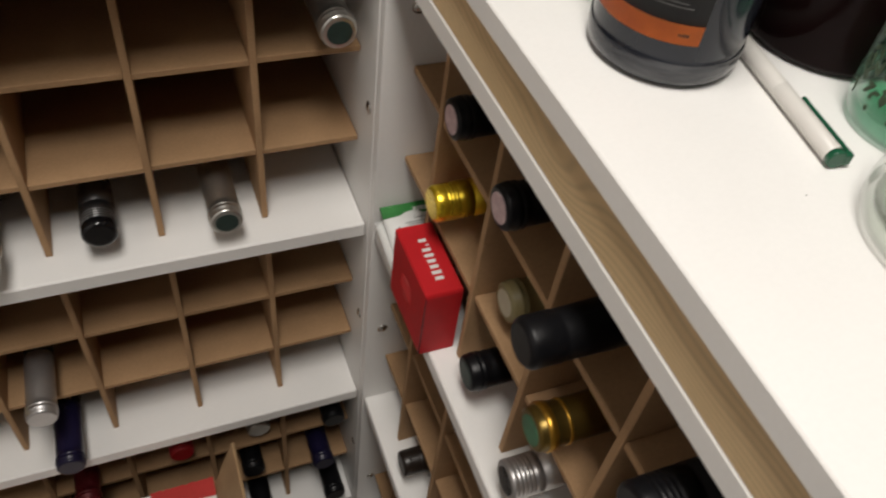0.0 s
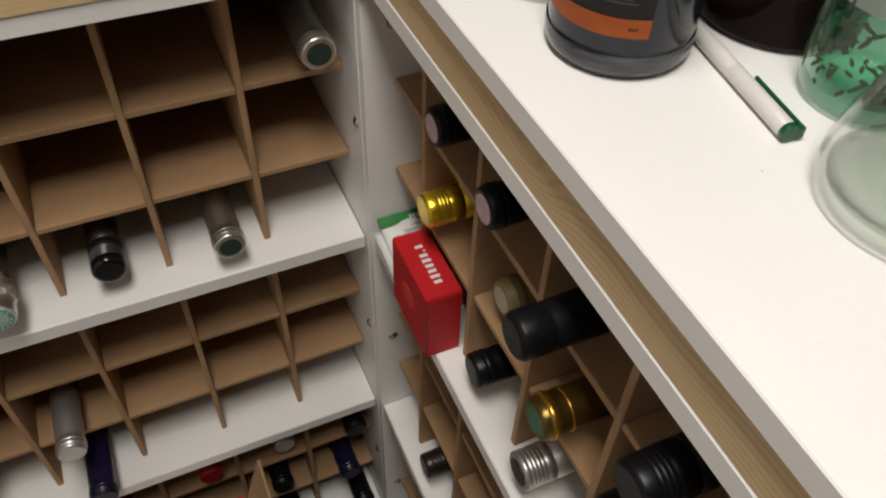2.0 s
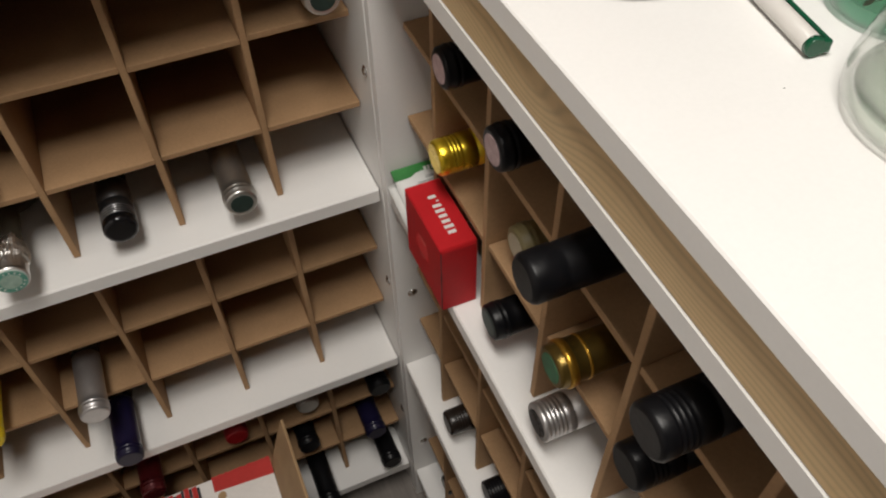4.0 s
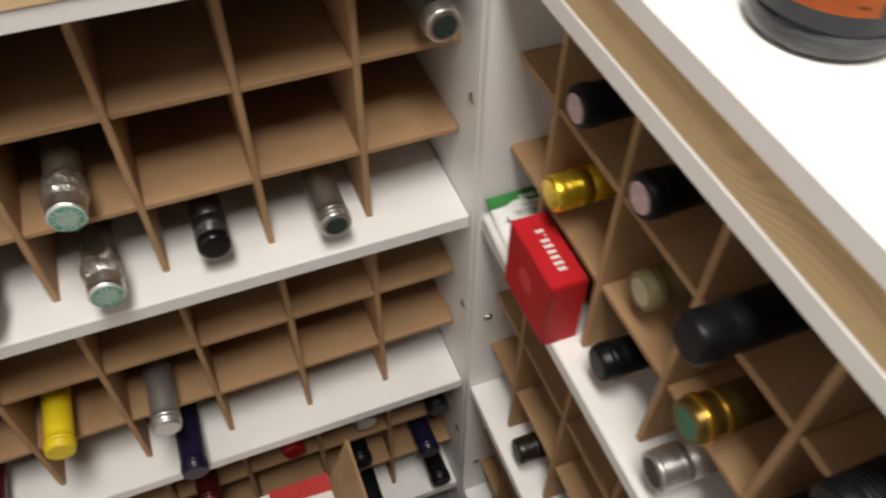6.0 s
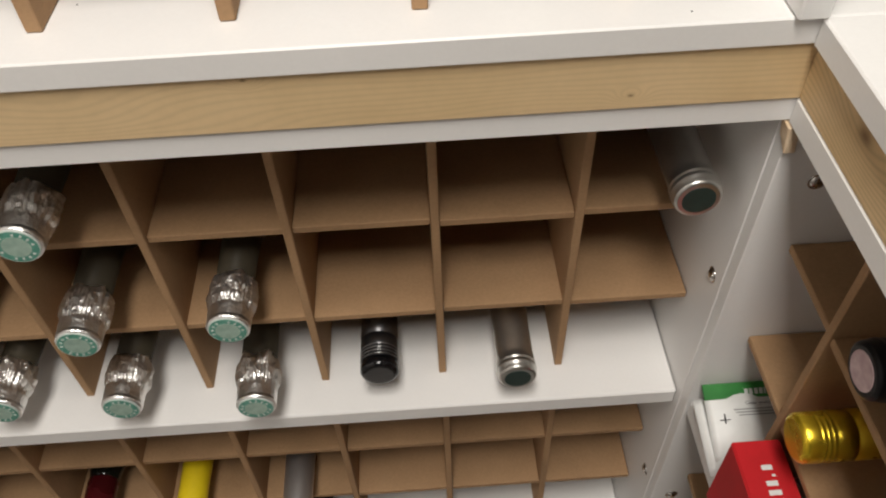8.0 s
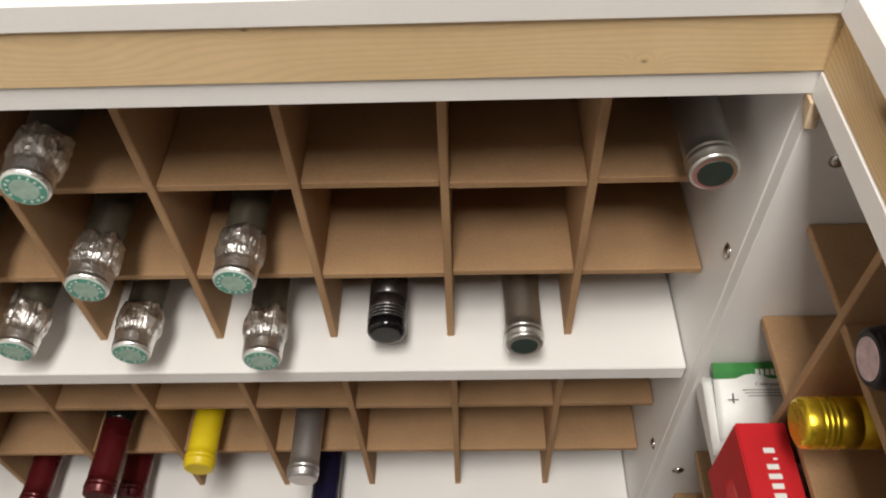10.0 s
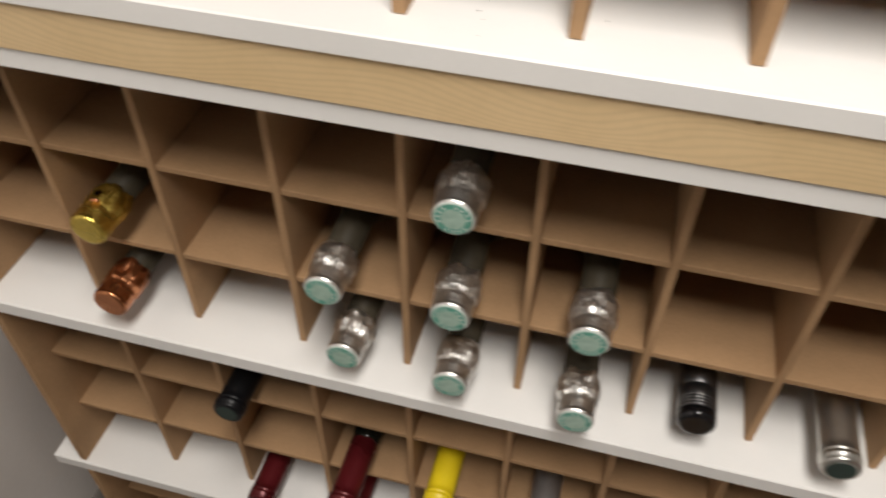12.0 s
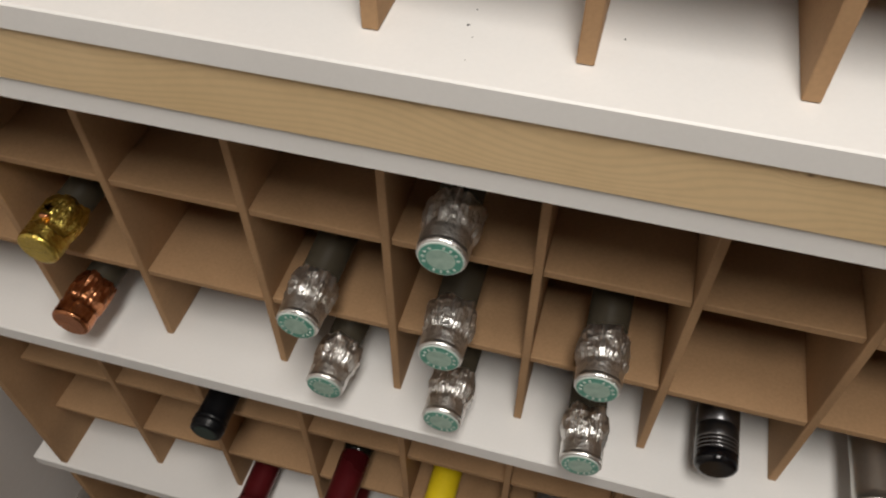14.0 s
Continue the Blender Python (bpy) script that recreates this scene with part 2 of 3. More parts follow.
def lathe_bm(profile, steps=28, crumple=0.0, seed=0, close=True):
    """Turns rows of (distance from the tip, radius) about the y axis; the tip looks towards -y."""
    bm = bmesh.new()
    rnd = random.Random(seed)
    off = Vector((rnd.uniform(0, 50), rnd.uniform(0, 50), rnd.uniform(0, 50)))
    rings = []
    for d, r in profile:
        ring = []
        for k in range(steps):
            a = 2 * math.pi * k / steps
            rr = r
            if crumple:
                p = Vector((math.cos(a) * 2.3, d * 95, math.sin(a) * 2.3))
                q = Vector((math.cos(a) * 3.4, d * 105, math.sin(a) * 3.4))
                pleat = noise.noise(Vector((math.cos(a) * 8, d * 45, math.sin(a) * 8)) + off)
                rr = r * (1 + crumple * 0.45 * pleat + crumple * (0.6 * noise.noise(p + off) + 0.75 * (0.5 - 1.6 * abs(noise.noise(q + off))) + 0.30 * (0.4 - 1.6 * abs(noise.noise(q * 2.3 + off)))))
            ring.append(bm.verts.new((rr * math.cos(a), d, rr * math.sin(a))))
        rings.append(ring)
    for a, b in zip(rings, rings[1:]):
        for k in range(steps):
            bm.faces.new((a[k], b[k], b[(k + 1) % steps], a[(k + 1) % steps]))
    if close:
        bm.faces.new(rings[0])
        bm.faces.new(list(reversed(rings[-1])))
    bmesh.ops.recalc_face_normals(bm, faces=bm.faces)
    for f in bm.faces:
        f.smooth = len(f.verts) == 4
    return bm


def upright(bm):
    """Stands a lathed shape up: its tip looks up."""
    bmesh.ops.rotate(bm, verts=bm.verts, cent=(0, 0, 0), matrix=Matrix.Rotation(radians(-90), 3, "X"))
    return bm


def mesh_of(name, bm, mat):
    me = bpy.data.meshes.new(name)
    bm.to_mesh(me)
    bm.free()
    me.materials.append(mat)
    return me


def part(name, bm, mat, parent, label=""):
    ob = new(name, mesh_of(name, bm, mat))
    ob.parent = parent
    return tagged(ob, label)


def thing(name, label, category, group="", kind="", at=None):
    ob = tagged(new(name), label, category, group, kind)
    ob.empty_display_size = 0.05
    if at is not None:
        ob.matrix_world = at
    return ob


def leaning(bm, axis, most):
    """Lets a thin board stand or lie a trifle out of true."""
    lean, low, high = random.uniform(-most, most), min(v.co.z for v in bm.verts), max(v.co.z for v in bm.verts)
    if high - low < 0.02:
        low, high = min(v.co[1 - axis] for v in bm.verts), max(v.co[1 - axis] for v in bm.verts)
        for v in bm.verts:
            v.co.z += lean * (v.co[1 - axis] - low) / (high - low)
    else:
        for v in bm.verts:
            v.co[axis] += lean * ((v.co.z - low) / (high - low) - 0.5)
    return bm


def structure(name, bm, mat, label):
    return tagged(new(name, mesh_of(name, bm, mat)), label, kind="structure")


# ---- room ----
T = 0.018                       # board thickness
LEFT_WALL, BACK_WALL, RIGHT_WALL, FRONT_WALL, CEILING = -1.09, 1.085, 0.45, -2.60, 2.40
structure("floor", box_bm(LEFT_WALL, FRONT_WALL, -0.05, RIGHT_WALL, BACK_WALL, 0), CARPET, "grey wood-grain floor of a small store room")
# Ceiling and all walls but the west one are unseen, darkened against bounce.
structure("ceiling", box_bm(LEFT_WALL - 0.1, FRONT_WALL - 0.1, CEILING, RIGHT_WALL + 0.1, BACK_WALL + 0.1, CEILING + 0.1), UNSEEN_DARK, "unseen ceiling, darkened to cut bounced light")
structure("wall_north", box_bm(LEFT_WALL - 0.1, BACK_WALL, -0.05, RIGHT_WALL + 0.1, BACK_WALL + 0.1, CEILING), UNSEEN_DARK, "unseen wall behind the rack, darkened to cut bounced light")
structure("wall_south", box_bm(LEFT_WALL - 0.1, FRONT_WALL - 0.1, -0.05, RIGHT_WALL + 0.1, FRONT_WALL, CEILING), UNSEEN_DARK, "unseen wall, darkened to cut bounced light")
structure("wall_west", box_bm(LEFT_WALL - 0.1, FRONT_WALL, -0.05, LEFT_WALL, BACK_WALL, CEILING), WALL, "off-white painted wall beside the rack")
structure("wall_east", box_bm(RIGHT_WALL, FRONT_WALL, -0.05, RIGHT_WALL + 0.1, BACK_WALL, CEILING), UNSEEN_DARK, "unseen wall behind the worktop, darkened to cut bounced light")

# ---- racks ----
SHELVES = [0.700, 0.392, 0.084]          # top of each shelf
TIER = 0.2912                            # clear height of a tier
ROWS_UP = [0.086, 0.184]                 # tops of the two cross slats above a shelf
RIGHT_SHELVES = [0.713, 0.400, 0.089]   # top of each shelf of the rack beside it
RIGHT_ROWS = [0.086, 0.183]
RIGHT_PANEL_Y = 0.7245                   # face of the panel that ends the rack beside it
MDF_T = 0.006
TOP_UNDER = 0.9918                       # underside of the lower top board
PINE_LOW, PINE_HIGH, WORKTOP = 1.0081, 1.0422, 1.0578
BACK_X = [-0.0965, -0.194, -0.293, -0.390, -0.489, -0.588, -0.692, -0.794]   # dividers of the back rack
PANEL_X = -0.0035                        # face of the side panel that ends the back rack
END_X = -0.899
RIGHT_Y = [0.656, 0.559, 0.466, 0.373, 0.277, 0.181, 0.085, -0.011, -0.107]
BACK_FRONT, RIGHT_FRONT = 0.774, 0.0215
DEEP = 0.27


def row_z(tier, row):
    """The height of the surface on which a bottle of that row (1 is the lowest) lies."""
    return SHELVES[tier] + (0, *ROWS_UP)[row - 1]


back = thing("wine_rack", "built-in white wine rack with raw fibreboard cell dividers", "wine rack", at=pose(0, 0, 0))
for z in SHELVES:
    part("shelf", box_bm(-0.944, 0.742, z - T, PANEL_X - 0.001, 1.08, z, 0.0015), WHITE, back, "white melamine shelf")
part("top_board", box_bm(-0.945, 0.7285, TOP_UNDER, 0.33, 1.08, PINE_LOW, 0.0012), WHITE, back, "white melamine board")
part("side_panel", box_bm(PANEL_X, 0.7363, 0.0, 0.0150, 1.08, TOP_UNDER - 0.0005, 0.0002), WHITE, back, "white melamine side panel")
part("pine_rail", box_bm(-0.945, 0.7268, PINE_LOW + 0.0003, 0.045, 0.775, PINE_HIGH - 0.0003, 0.0003), PINE_X, back, "planed pine rail")
for z in SHELVES:
    for x in BACK_X:
        part("divider", leaning(box_bm(x - MDF_T / 2, BACK_FRONT, z + 0.0005, x + MDF_T / 2, BACK_FRONT + DEEP, z + TIER - 0.002, 0.0006), 0, 0.0022), MDF, back)
    part("end_divider", box_bm(END_X - 0.008, 0.745, z + 0.0005, END_X, 0.745 + DEEP + 0.02, z + TIER - 0.002, 0.0006), MDF, back)
    xs = [END_X, *sorted(BACK_X), PANEL_X - 0.001]
    for h in ROWS_UP:
        for a, b in zip(xs, xs[1:]):
            lo = a + (0.0002 if a == END_X else MDF_T / 2 + 0.0002)
            hi = b - (0.0 if b > -0.05 else MDF_T / 2 + 0.0002)
            jog = random.uniform(-0.001, 0.0015)
            part("cross_slat", leaning(box_bm(lo, BACK_FRONT + 0.002 + jog, z + h - MDF_T, hi, BACK_FRONT + DEEP, z + h, 0.0006), 0, 0.0012), MDF, back)

right = thing("wine_rack", "built-in white wine rack with raw fibreboard cells under a worktop", "wine rack", at=pose(0, 0, 0))
Y_END = -0.30
for z in RIGHT_SHELVES:
    part("shelf", box_bm(-0.0005, Y_END, z - T, 0.33, RIGHT_PANEL_Y - 0.0005, z, 0.0015), WHITE, right, "white melamine shelf")
part("top_board", box_bm(-0.0040, Y_END, TOP_UNDER, 0.33, 0.7280, PINE_LOW, 0.0012), WHITE, right, "white melamine board")
part("pine_rail", box_bm(-0.0034, Y_END, PINE_LOW + 0.0003, 0.045, 0.7267, PINE_HIGH - 0.0003, 0.0003), PINE_Y, right, "planed pine rail with a dark knot")
part("side_panel", box_bm(-0.0028, RIGHT_PANEL_Y, 0.0, 0.33, 0.7361, TOP_UNDER - 0.0005, 0.0004), WHITE, right, "white melamine side panel")
for z, under in zip(RIGHT_SHELVES, (TOP_UNDER, RIGHT_SHELVES[0] - T, RIGHT_SHELVES[1] - T)):
    for y in RIGHT_Y:
        part("divider", leaning(box_bm(RIGHT_FRONT, y - MDF_T / 2, z + 0.0005, RIGHT_FRONT + DEEP, y + MDF_T / 2, under - 0.002, 0.0006), 1, 0.0022), MDF, right)
    ys = [*sorted(RIGHT_Y), RIGHT_PANEL_Y - 0.0005]
    for h in RIGHT_ROWS:
        for a, b in zip(ys, ys[1:]):
            jog = random.uniform(-0.001, 0.0015)
            part("cross_slat", leaning(box_bm(RIGHT_FRONT + 0.002 + jog, a + MDF_T / 2 + 0.0002, z + h - MDF_T, RIGHT_FRONT + DEEP, b - (0.0 if b > 0.7 else MDF_T / 2 + 0.0002), z + h, 0.0006), 1, 0.0012), MDF, right)

top = thing("worktop", "white melamine corner worktop with square edges", "worktop", at=pose(0, 0, 0))
part("worktop_board", box_bm(-0.945, 0.7245, PINE_HIGH, 0.44, 1.08, WORKTOP, 0.001), WHITE, top)
part("worktop_board", box_bm(-0.0080, Y_END, PINE_HIGH, 0.44, 0.7240, WORKTOP, 0.001), WHITE, top)

upper = thing("wine_rack", "upper wine rack with raw fibreboard dividers standing on the worktop", "wine rack", at=pose(0, 0, 0))
UPPER_FRONT = 0.750
UPPER_X = [-0.096, -0.196, -0.288, -0.381, -0.479, -0.580, -0.682, -0.784]
for x in UPPER_X:
    part("divider", leaning(box_bm(x - 0.004, UPPER_FRONT, WORKTOP + 0.0003, x + 0.004, UPPER_FRONT + 0.29, WORKTOP + TIER, 0.0006), 0, 0.0022), MDF, upper)
part("end_divider", box_bm(END_X - 0.008, 0.745, WORKTOP + 0.0003, END_X, BACK_FRONT + DEEP, WORKTOP + TIER, 0.0006), MDF, upper)
for h in (0.098, 0.196):
    xs = [END_X + 0.0002, *reversed(UPPER_X), -0.0175]
    for a, b in zip(xs, xs[1:]):
        part("cross_slat", leaning(box_bm(a + 0.0042, UPPER_FRONT + 0.002, WORKTOP + h - MDF_T, b - 0.0042, UPPER_FRONT + 0.29, WORKTOP + h, 0.0006), 0, 0.0012), MDF, upper)
part("shelf", box_bm(-0.945, 0.728, WORKTOP + TIER + 0.0003, -0.0217, 1.08, WORKTOP + TIER + T, 0.0012), WHITE, upper, "white melamine board")
part("side_panel", box_bm(-0.0215, 0.7205, WORKTOP + 0.0003, -0.0062, 1.08, WORKTOP + TIER + T, 0.0012), WHITE, upper, "white melamine side panel")

# small fixings of the racks
def dome(radius, height):
    rows = [(-height * math.cos(a), radius * math.sin(a)) for a in [radians(d) for d in (8, 30, 50, 70, 85)]]
    return lathe_bm(rows + [(0.0, radius), (0.0005, radius)], 20)


def screw(parent, x, y, z, turn):
    """A bright domed screw on a small washer; turn 0 looks to -y, -90 to -x."""
    bm = dome(0.0048, 0.0026)
    ob = part("screw", bm, STEEL, parent, "bright steel screw head")
    ob.matrix_basis = pose(x, y, z, 0, 0, turn)
    part("washer", lathe_bm([(-0.0004, 0.0058), (0.0002, 0.0059)], 20), STEEL, ob)


for z in (0.838, 0.543, 0.245):
    screw(back, PANEL_X, 0.7505, z, -90)
for x, z in ((0.0245, 0.949), (0.0162, 0.540), (0.0162, 0.175)):
    screw(right, x, RIGHT_PANEL_Y, z, 0)
bm = box_bm(-0.0050, 0.7225, 0.9745, 0.0015, 0.7335, 0.9916, 0.0006)
for v in bm.verts:
    if v.co.z < 0.983:
        v.co.x += 0.0012
        v.co.y -= 0.0010
        if v.co.y > 0.728:
            v.co.z += 0.0060
part("wood_chip", bm, BARE_PINE, right, "split piece of bare pine at the corner")


# specks of dirt on the worktop
for x, y, r in [(-0.437, 0.766, 0.0011), (-0.433, 0.757, 0.0005), (-0.367, 0.774, 0.0009), (-0.067, 0.735, 0.0009), (-0.436, 0.779, 0.0007), (-0.432, 0.740, 0.0004), (0.068, 0.3845, 0.0005)]:
    b = upright(lathe_bm([(-0.0002, r * 0.45), (0.0, r * 0.65)], 10, 0.2, int(r * 1e5)))
    bmesh.ops.translate(b, verts=b.verts, vec=(x, y, WORKTOP + 0.0001))
    part("dirt_speck", b, INK, top)
b = box_bm(-0.8595, 0.7755, 0.8838, -0.8575, 0.812, 0.8843)
part("slot", b, INK, back, "dark open slot cut in the slat")


# ---- bottles ----
def bottle_profile(neck, body, length, start):
    """Neck, shoulder and body of a bottle whose tip is at 0, from the capsule's end on."""
    shoulder = 0.085
    rows = [(start, neck), (shoulder, neck + 0.001)]
    for k in range(1, 7):
        s = k / 6
        rows.append((shoulder + 0.055 * s, neck + 0.001 + (body - neck - 0.001) * (0.5 - 0.5 * math.cos(math.pi * s))))
    return rows + [(length - 0.004, body), (length, body - 0.004)]


def foil_bm(profile, seed, folds, steps=128):
    """A foil skirt: a smooth band below the cap, a crease, then lengthwise folds that deepen towards an unevenly torn rim."""
    rnd = random.Random(seed + 50)
    off = Vector((rnd.uniform(0, 40), rnd.uniform(0, 40), rnd.uniform(0, 40)))
    seam, fine = rnd.uniform(0.2, 1.2), []
    for (d0, a), (d1, b) in zip(profile, profile[1:]):
        n = max(1, round((d1 - d0) / 0.0009))
        fine += [(d0 + (d1 - d0) * k / n, a + (b - a) * k / n) for k in range(n)]
    fine.append(profile[-1])
    end = profile[-1][0]
    bm, rings = bmesh.new(), []
    for d, r in fine:
        deep = min(1.0, max(0.0, (d - 0.010) / 0.008))
        ring = []
        for k in range(steps):
            a = 2 * math.pi * k / steps
            c, e = math.cos(a), math.sin(a)
            fold = 0.55 - 2.4 * abs(noise.noise(Vector((c * 5.6, d * 26, e * 5.6)) + off))
            dent = 1.1 * noise.noise(Vector((c * 2.4, d * 120, e * 2.4)) + off * 2) + 0.5 * noise.noise(Vector((c * 7.5, d * 430, e * 7.5)) + off)
            rr = r * (1 + folds * (0.095 * deep * fold + 0.062 * (0.25 + deep) * dent))
            gap = abs((a - seam + math.pi) % (2 * math.pi) - math.pi)
            if gap < 0.06:
                rr += 0.00045 * (1 if int(d / 0.0011) % 2 else 0.2)
            tear = 0.0
            if d > end - 0.012:
                n = noise.noise(Vector((c * 2.1, seed * 3.1, e * 2.1)) + off)
                s = (d - end + 0.012) / 0.012
                tear = s * 0.0022 * n
                rr *= 1 + max(0.0, n - 0.1) * s * 0.16 * folds
            ring.append(bm.verts.new((rr * c, d + tear, rr * e)))
        rings.append(ring)
    for p, q in zip(rings, rings[1:]):
        for k in range(steps):
            bm.faces.new((p[k], q[k], q[(k + 1) % steps], p[(k + 1) % steps])).smooth = True
    bmesh.ops.recalc_face_normals(bm, faces=bm.faces)
    return bm


def wine_bottle(name, label, capsule_mat, tip_mat, style="screw", glass=None, group="bottles in the racks", length=0.300, seed=0):
    glass = glass or GLASS_DARK
    ob = thing(name, label, "wine bottle", group)
    if style == "champagne":
        body, neck = 0.0435, 0.0150
        foil = [(0.0, 0.0138), (0.0012, 0.0148), (0.0040, 0.0151), (0.0120, 0.0152), (0.0150, 0.0148), (0.0175, 0.0152), (0.0205, 0.0162), (0.0280, 0.0168), (0.0350, 0.0163), (0.0400, 0.0153)]
        if not tip_mat:
            foil = [(0.0, 0.0130), (0.0010, 0.0150), (0.0035, 0.0160), (0.0130, 0.0160), (0.0160, 0.0152), (0.0185, 0.0152), (0.0215, 0.0160), (0.0310, 0.0162), (0.0390, 0.0158), (0.0440, 0.0150)]
        plain = [p for p in foil if p[0] < 0.005]
        part("foil", foil_bm([p for p in foil if p[0] > 0.003], seed, 1.0 if tip_mat else 0.75), capsule_mat, ob, "crumpled foil over a wired cork")
        part("foil_cap", lathe_bm(plain, 56, 0.012, seed), capsule_mat, ob)
        if tip_mat:
            part("cap_disc", lathe_bm([(-0.0008, 0.0134), (0.001, 0.0139)], 36), WHITE_DISC, ob, "pale disc")
            part("ring", lathe_bm([(-0.0010, 0.0127), (0.0, 0.0128)], 40), tip_mat, ob, "green printed ring")
            for k in range(15):
                a = 2 * math.pi * k / 15
                if k % 5 == 4:
                    continue
                bm = box_bm(-0.0007, -0.0013, 0.0094, 0.0007, -0.0010, 0.0112)
                bmesh.ops.rotate(bm, verts=bm.verts, cent=(0, 0, 0), matrix=Matrix.Rotation(a, 3, "Y"))
                part("print", bm, WHITE_DISC, ob)
            part("print", lathe_bm([(-0.0012, 0.0085), (0.0, 0.0087)], 28), GREEN_DISC, ob)
        part("glass", lathe_bm(bottle_profile(0.0135, body, length, 0.036), 28), glass, ob)
        return ob
    body, neck = 0.0372, 0.0138
    if style == "screw":
        rows = [(0.0, 0.0132), (0.001, 0.0148), (0.0022, 0.0152)]
        d = 0.004
        for k in range(5):
            rows += [(d, 0.0152), (d + 0.0010, 0.0145), (d + 0.0020, 0.0152)]
            d += 0.0032
        rows += [(0.024, 0.0152), (0.0245, 0.0146), (0.0262, 0.0146), (0.0266, 0.0152), (0.058, 0.0152), (0.060, 0.0146)]
    elif style == "twist":
        rows = [(0.0, 0.0122), (0.0010, 0.0140), (0.0026, 0.0150), (0.0090, 0.0152)]
        d = 0.0095
        for k in range(4):
            rows += [(d, 0.0152), (d + 0.0009, 0.0145), (d + 0.0018, 0.0152)]
            d += 0.0031
        rows += [(0.031, 0.0152), (0.0315, 0.0145), (0.0328, 0.0145), (0.0333, 0.0152), (0.058, 0.0152), (0.060, 0.0146)]
    elif style == "long":
        rows = [(0.0, 0.0118), (0.002, 0.0142), (0.004, 0.0149), (0.020, 0.0150), (0.0207, 0.0145), (0.023, 0.0146), (0.052, 0.0152), (0.054, 0.0148), (0.058, 0.0150), (0.095, 0.0160), (0.10, 0.0158)]
        neck = 0.0152
    else:
        rows = [(0.0, 0.0128), (0.0012, 0.0146), (0.0025, 0.0150), (0.006, 0.0152), (0.0068, 0.0158), (0.0088, 0.0158), (0.0096, 0.0151), (0.0108, 0.0151), (0.0114, 0.0156), (0.0130, 0.0156), (0.0138, 0.0149), (0.020, 0.0148), (0.040, 0.0146), (0.078, 0.0150), (0.080, 0.0145)]
    part("capsule", lathe_bm(rows, 40), capsule_mat, ob)
    if tip_mat:
        part("cap_disc", lathe_bm([(-0.0004, rows[0][1] - 0.0024), (0.0006, rows[0][1] - 0.0022)], 32), tip_mat, ob)
    prof = bottle_profile(neck, body, length, rows[-1][0] - 0.004)
    part("glass", lathe_bm(prof, 28), glass, ob)
    return ob


def lay_back(ob, x, y, tier, row, body=0.0372, yaw=0.0, pitch=0.0):
    z = row_z(tier, row) + body + 0.0006 if tier >= 0 else WORKTOP + body + 0.0006
    ob.matrix_world = pose(x, y, z, pitch, random.uniform(-40, 40), yaw)
    return ob


def lay_right(ob, x, y, tier, row, body=0.0372, yaw=0.0, pitch=0.0):
    z = RIGHT_SHELVES[tier] + (0, *RIGHT_ROWS)[row - 1] + body + 0.0006
    ob.matrix_world = pose(x, y, z, 0, 0, -90 + yaw) @ pose(0, 0, 0, pitch, random.uniform(-40, 40), 0)
    return ob


def champagne(seed):
    return wine_bottle("sparkling_wine_bottle", "sparkling wine bottle, crumpled silver foil, green and white cap disc", FOIL, GREEN_RING, "champagne", GLASS_GREEN, "sparkling wine bottles in the rack", seed=seed)


for k, (x, y, row) in enumerate([(-0.3375, 0.726, 1), (-0.340, 0.736, 2), (-0.4405, 0.733, 1), (-0.4415, 0.732, 2), (-0.441, 0.734, 3), (-0.533, 0.737, 1), (-0.540, 0.731, 2)]):
    ob = lay_back(champagne(k), x, y, 0, row, 0.0435, yaw=random.uniform(-2, 2))
    if k in (0, 3):
        bm = bmesh.new()
        rim = [bm.verts.new((0.0042 * math.sin(a), 0.022 + 0.0062 * math.cos(a) + (0.0016 if n == 0 else 0), 0.0166 + 0.0012 * math.cos(a))) for n, a in enumerate(2 * math.pi * i / 18 for i in range(18))]
        bm.faces.new(rim)
        bmesh.ops.solidify(bm, geom=list(bm.faces), thickness=0.0005)
        tab = part("pull_tab", bm, FOIL, ob, "leaf-shaped foil tab")
        tab.matrix_basis = pose(0, 0, 0, 0, -math.degrees(ob.matrix_world.to_euler().y) - 6, 0)
gilt = wine_bottle("sparkling_wine_bottle", "sparkling wine bottle with embossed gold foil, black star", GOLD_FOIL, None, "champagne", GLASS_GREEN, "sparkling wine bottles in the rack", seed=21)
lay_back(gilt, -0.745, 0.742, 0, 2, 0.0435)
gilt.matrix_world = pose(-0.745, 0.742, row_z(0, 2) + 0.0441)
bm = bmesh.new()
star = [bm.verts.new(((0.0052 if k % 2 == 0 else 0.0022) * math.sin(k * math.pi / 5), 0.0265 + (0.0052 if k % 2 == 0 else 0.0022) * math.cos(k * math.pi / 5), 0.0190)) for k in range(10)]
bm.faces.new(star)
bmesh.ops.solidify(bm, geom=list(bm.faces), thickness=0.0025)
part("star", bm, INK, gilt, "small black printed star")
bm = lathe_bm([(0.0, 0.0010), (0.0012, 0.0020), (0.0060, 0.0020), (0.0072, 0.0010)], 16)
bmesh.ops.rotate(bm, verts=bm.verts, cent=(0, 0.0036, 0), matrix=Matrix.Rotation(radians(90), 3, "Z"))
bmesh.ops.translate(bm, verts=bm.verts, vec=(0, 0.0165, 0.0160))
part("tab", bm, COPPER_FOIL, gilt, "small pinkish foil tab")
lay_back(wine_bottle("sparkling_wine_bottle", "sparkling wine bottle with shiny copper foil", COPPER_FOIL, None, "champagne", GLASS_GREEN, "sparkling wine bottles in the rack", seed=22), -0.7495, 0.7365, 0, 1, 0.0435)
